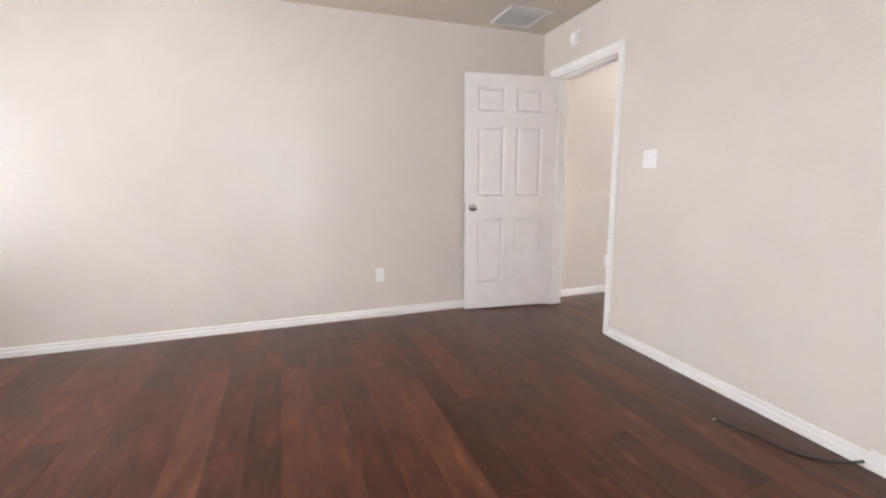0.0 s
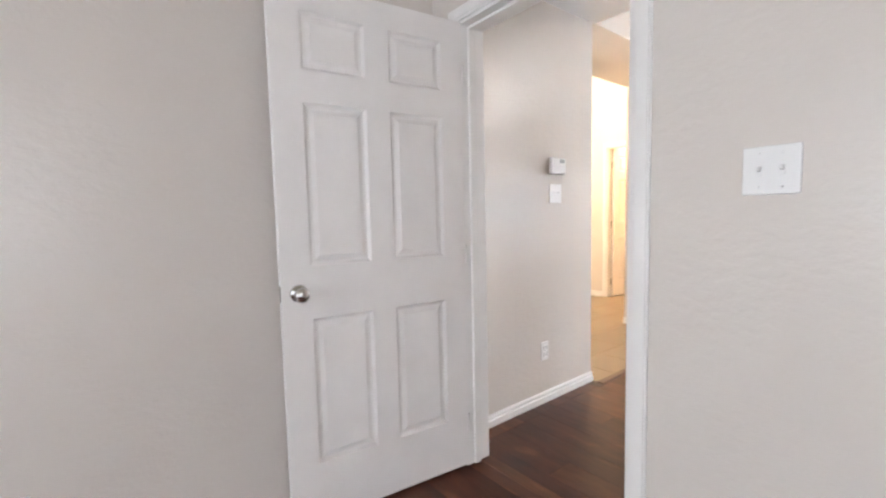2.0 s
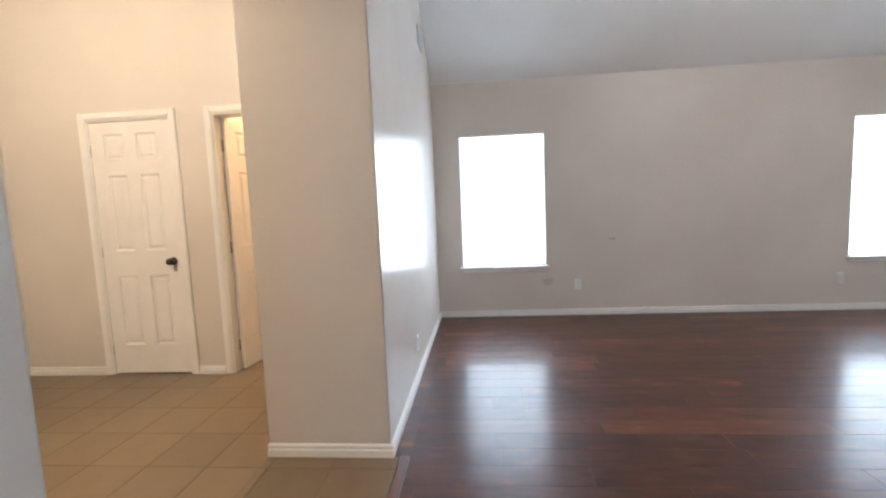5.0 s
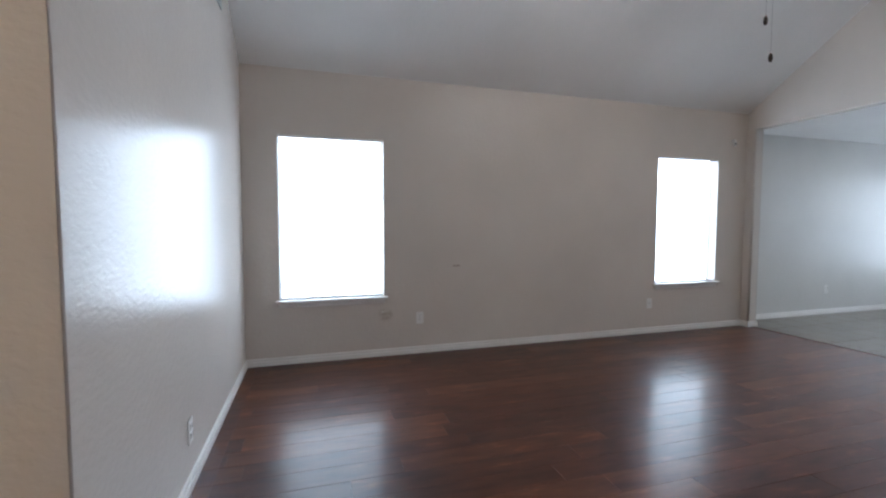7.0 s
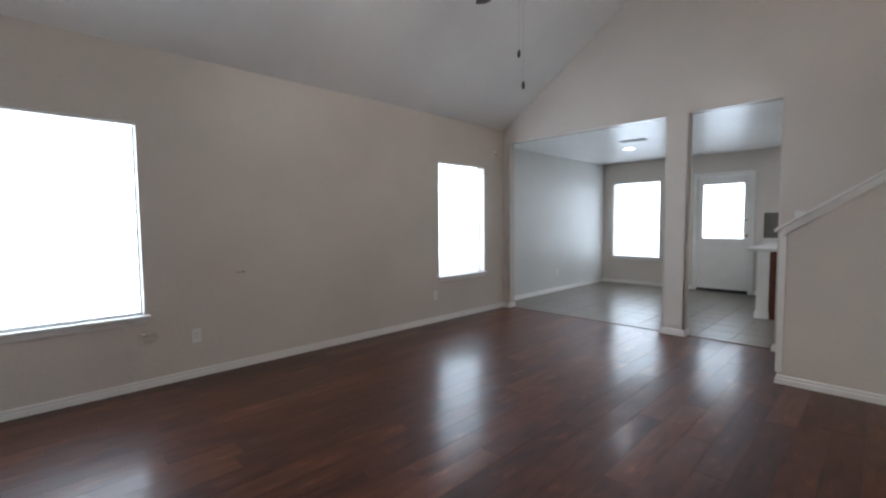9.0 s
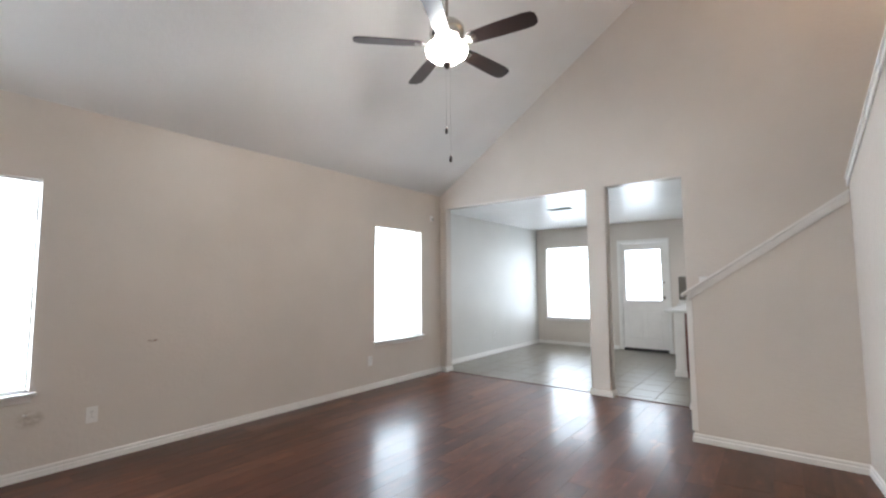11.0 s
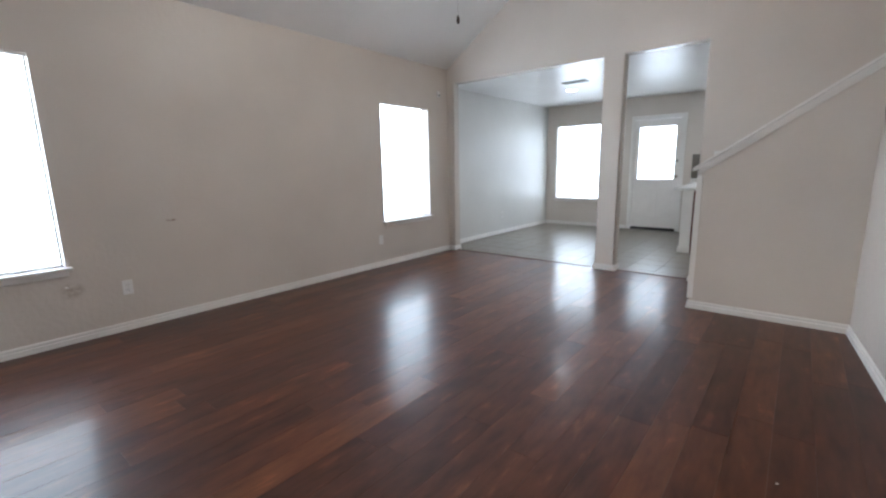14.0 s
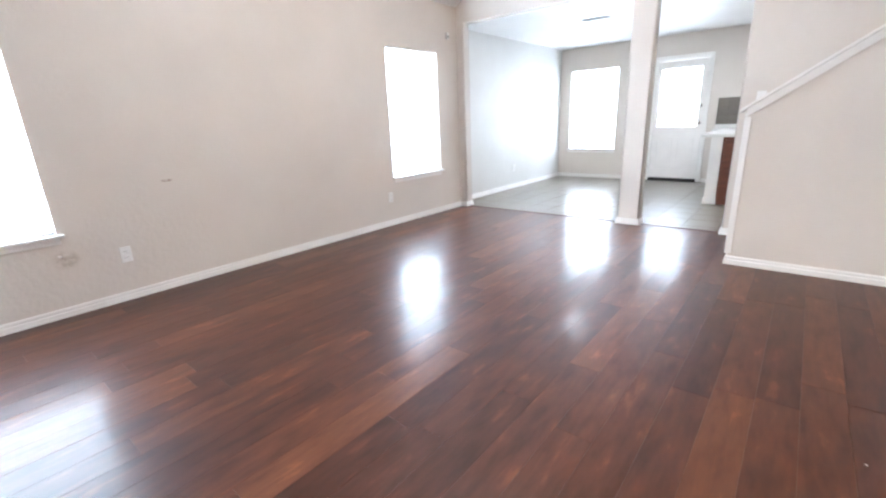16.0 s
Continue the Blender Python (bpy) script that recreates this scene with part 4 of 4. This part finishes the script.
cn = part("connector", lathe([(0, 0), (0.0055, 0), (0.0055, 0.012), (0.0068, 0.012), (0.0068, 0.024), (0, 0.024)], 12), NICKEL, cable, "metal screw connector")
cn.matrix_basis = look((-0.283, -2.213, 0.0155), (-0.225, -2.315, 0.008))
wp = thing("cable_plate", "white wall plate where the cable comes out", "plate", AT_DOOR_WALL @ pose(XB, -2.69, 0.06, 0, 0, -90))
part("plate", box(-0.03, 0.03, -0.02, -0.0165, -0.03, 0.03, 0.002), PLASTIC, wp)

# short end of a cable that sticks out of the wall under the window sill
stub = thing("cable_stub", "short white cable end sticking out of the scuffed wall", "cable", pose(XW, -1.205, 0.42, 0, 0, -90))
part("wall_grommet", lathe([(0, 0), (0.006, 0), (0.005, 0.002), (0, 0.0025)], 14, pose(0, -0.0005, 0, 90, 0, 0)), SLOT, stub, "dark hole in the plaster")
part("cord", lathe([(0, 0), (0.0045, 0), (0.0045, 0.034), (0.003, 0.040), (0, 0.040)], 10, pose(0, -0.002, 0, 72, 0, -38)), PLASTIC, stub)
# flecks of paint left on the boards
for x, y, r in ((1.801, -2.539, 0.003), (1.596, -2.452, 0.0035), (1.681, -2.179, 0.0025), (2.737, -1.192, 0.0025)):
    chip = tagged(part("paint_chip", lathe([(0, 0.003), (r * 0.6, 0.0028), (r, 0.0012), (r * 0.85, 0.0002), (0, 0.0002)], 7), PLASTIC), "small white fleck of paint lying on the laminate", "paint chip", group="paint flecks")
    chip.matrix_basis = pose(x, y, 0, 0, 0, 90 * x) @ Matrix.Diagonal((1.6, 0.8, 1, 1))

# ---- kitchen ----
pen = thing("peninsula_wall", "white half-height wall at the end of the kitchen counter", "half wall", pose(0, 0, 0), kind="structure")
part("body", box(2.955, 3.085, -9.0, -7.3, 0.0, 0.862), TRIM, pen)
part("baseboard", box(2.945, 3.1, -9.0, -7.285, 0.0, 0.083, 0.004), TRIM, pen)
ctr = tagged(part("countertop", box(2.3, 3.2, -9.0, -7.24, 0.864, 0.905, 0.006), COUNTER), "pale speckled laminate countertop on the peninsula", "countertop")
cab = thing("kitchen_cabinet", "dark cherry wood base cabinet under the counter", "cabinet", pose(0, 0, 0))
part("body", box(2.36, 2.953, -8.9, -7.30, 0.0, 0.862, 0.003), CABWOOD, cab)
part("end_panel", box(2.42, 2.93, -7.2995, -7.288, 0.1, 0.82, 0.004), CABWOOD, cab)
cab2 = thing("kitchen_cabinet", "dark cherry wood base cabinet against the garden wall", "cabinet", pose(0, 0, 0))
part("body", box(1.0, 2.94, DY + 0.012, -9.02, 0.0, 0.862, 0.003), CABWOOD, cab2)
tagged(part("countertop", box(1.0, 3.34, DY + 0.012, -9.002, 0.864, 0.905, 0.006), COUNTER), "pale laminate countertop against the garden wall", "countertop")
tagged(part("counter_upstand", box(1.0, 3.35, DY + 0.001, DY + 0.02, 0.906, 0.965, 0.003), COUNTER), "white upstand along the counter", "upstand")
splash = tagged(part("backsplash", box(1.0, 3.35, DY + 0.001, DY + 0.005, 0.966, 1.38), GROUT), "grey-green tiled kitchen backsplash", "backsplash", kind="structure")

# ---- lamps ----
def lamp(name, kind, where, watts, col, size):
    d = bpy.data.lights.new(name, kind)
    d.energy, d.color = watts, col
    if kind == "POINT":
        d.shadow_soft_size = size
    ob = new(name, d)
    ob.location = where
    return ob


bath_lamp = thing("ceiling_light", "warm ceiling globe in the bathroom", "ceiling light", pose(5.3, 0.95, HALL_Z - 0.12))
part("globe", lathe([(0, 0.12), (0.06, 0.1), (0.11, 0.03), (0.1, -0.05), (0.05, -0.1), (0, -0.11)], 24), glowing("warm_globe", (1.0, 0.62, 0.28), 10.0), bath_lamp)
lamp("bath_light", "POINT", (5.3, 0.95, 2.95), BATH_WATTS, (1.0, 0.62, 0.28), 0.1)
hall_lamp = thing("ceiling_light", "warm ceiling globe in the hall", "ceiling light", pose(2.2, 2.1, HALL_Z - 0.12))
part("globe", lathe([(0, 0.12), (0.06, 0.1), (0.11, 0.03), (0.1, -0.05), (0.05, -0.1), (0, -0.11)], 24), glowing("warm_globe_hall", (1.0, 0.78, 0.52), 10.0), hall_lamp)
lamp("hall_light", "POINT", (2.2, 2.1, 2.95), HALL_WATTS, (1.0, 0.80, 0.56), 0.1)
lamp("fan_bulb", "POINT", (FX, FY, FZ - 0.10), FAN_WATTS, (1.0, 0.93, 0.84), 0.022)
lamp("upstairs_light", "POINT", (0.75, -4.9, 4.7), UPSTAIRS_WATTS, (1.0, 0.62, 0.32), 0.12)
up_lamp = thing("ceiling_light", "warm ceiling globe over the head of the stairs", "ceiling light", pose(0.75, -4.9, Z_TOP - 0.12))
part("globe", lathe([(0, 0.12), (0.06, 0.1), (0.11, 0.03), (0.1, -0.05), (0.05, -0.1), (0, -0.11)], 24), glowing("warm_globe_upstairs", (1.0, 0.62, 0.32), 8.0), up_lamp)


# ---- floor pieces ----
tagged(part("transition_strip", box(HALL_L, HALL_R, -0.095, -0.047, -0.011, 0.006, 0.004), STRIP), "dark wood transition strip between laminate and tile", "threshold", kind="structure")
tagged(part("transition_strip", box(COL[1], OPEN_L, YT - 0.045, YT - 0.001, -0.011, 0.006, 0.004), STRIP), "dark wood transition strip at the dining room", "threshold", kind="structure")
tagged(part("transition_strip", box(OPEN_R, COL[0], YT - 0.045, YT - 0.001, -0.011, 0.006, 0.004), STRIP), "dark wood transition strip at the kitchen", "threshold", kind="structure")

piece_meshes = {}


def piece(name, x0, x1, y0, y1, zb, zt, ch, mat, parent):
    w, d = round(x1 - x0, 4), round(y1 - y0, 4)
    key = (name, w, d, mat.name)
    if key not in piece_meshes:
        vs = []
        for z, i in ((zb, 0), (zt - ch, 0), (zt, ch)):
            vs += [(-w / 2 + i, -d / 2 + i, z), (w / 2 - i, -d / 2 + i, z), (w / 2 - i, d / 2 - i, z), (-w / 2 + i, d / 2 - i, z)]
        fs = [(8, 9, 10, 11)]
        for r in (0, 4):
            fs += [(r + k, r + (k + 1) % 4, r + 4 + (k + 1) % 4, r + 4 + k) for k in range(4)]
        me = bpy.data.meshes.new(name)
        me.from_pydata(vs, [], fs)
        me.materials.append(mat)
        piece_meshes[key] = me
    ob = new(name, piece_meshes[key])
    ob.location = ((x0 + x1) / 2, (y0 + y1) / 2, 0)
    ob.parent = parent
    return ob


rng = random.Random(5)
PW, PL = 0.151, 1.21
G40, G45 = BX - 0.06 + 40 * PW, BX - 0.06 + 45 * PW     # lines between plank rows
rects = [(BX, XB, BY, 0.0), (XB, TB, YC, -0.096), (TB, XS, YC, -0.096), (XE, G40, YK, YC - 0.12), (XS, G40, YC - 0.12, -0.096), (G40, G45, YK, -0.096), (G45, XW, YT, -0.096), (HALL_R, XW, -0.096, 0.0), (TB, HALL_L, -0.096, 0.0)]
ncol = int((XW - BX) / PW) + 2
for c in range(ncol):
    cx0 = BX - 0.06 + c * PW
    y = BY - 1.6 - rng.random() * PL
    while y < 0.0:
        for rx0, rx1, ry0, ry1 in rects:
            a0, a1, b0, b1 = max(cx0, rx0), min(cx0 + PW, rx1), max(y, ry0), min(y + PL, ry1)
            if a1 - a0 > 0.004 and b1 - b0 > 0.004:
                piece("plank", a0, a1, b0, b1, -0.0115, 0.0, 0.0012, LAM, floor)
        y += PL
TS, GAP = 0.325, 0.004


def tiles(x0, x1, y0, y1, ox, oy, mat, parent, holes=()):
    i0, i1 = math.floor((x0 - ox) / TS), math.ceil((x1 - ox) / TS)
    j0, j1 = math.floor((y0 - oy) / TS), math.ceil((y1 - oy) / TS)
    for i in range(i0, i1):
        for j in range(j0, j1):
            a0, a1 = max(x0, ox + i * TS + GAP / 2), min(x1, ox + (i + 1) * TS - GAP / 2)
            b0, b1 = max(y0, oy + j * TS + GAP / 2), min(y1, oy + (j + 1) * TS - GAP / 2)
            if a1 - a0 > 0.01 and b1 - b0 > 0.01:
                piece("floor_tile", a0, a1, b0, b1, -0.0085, 0.0, 0.0015, mat, parent)


tiles(2.0, DX, DY, YT - 0.046, 3.375, YT - 0.046 - 0.14, TILE_GREY, floor_dining)
tiles(HALL_L, HALL_R, -0.046, 0.65, 3.0, 0.93, TILE_TAN, floor_hall)
tiles(1.2, 5.4, 0.65, HALL_Y, 3.0, 0.93, TILE_TAN, floor_hall)
for i in range(15):
    for j in range(3):
        x0, x1 = 3.345 - 0.15 * (i + 1), 3.345 - 0.15 * i - 0.004
        ob = piece("splash_tile", x0, x1, 0, 0.138 - 0.004, 0.0, 0.006, 0.001, SPLASH, splash)
        ob.matrix_basis = pose((x0 + x1) / 2, DY + 0.0052, 0.968 + 0.1375 * j + 0.068, -90, 0, 0)
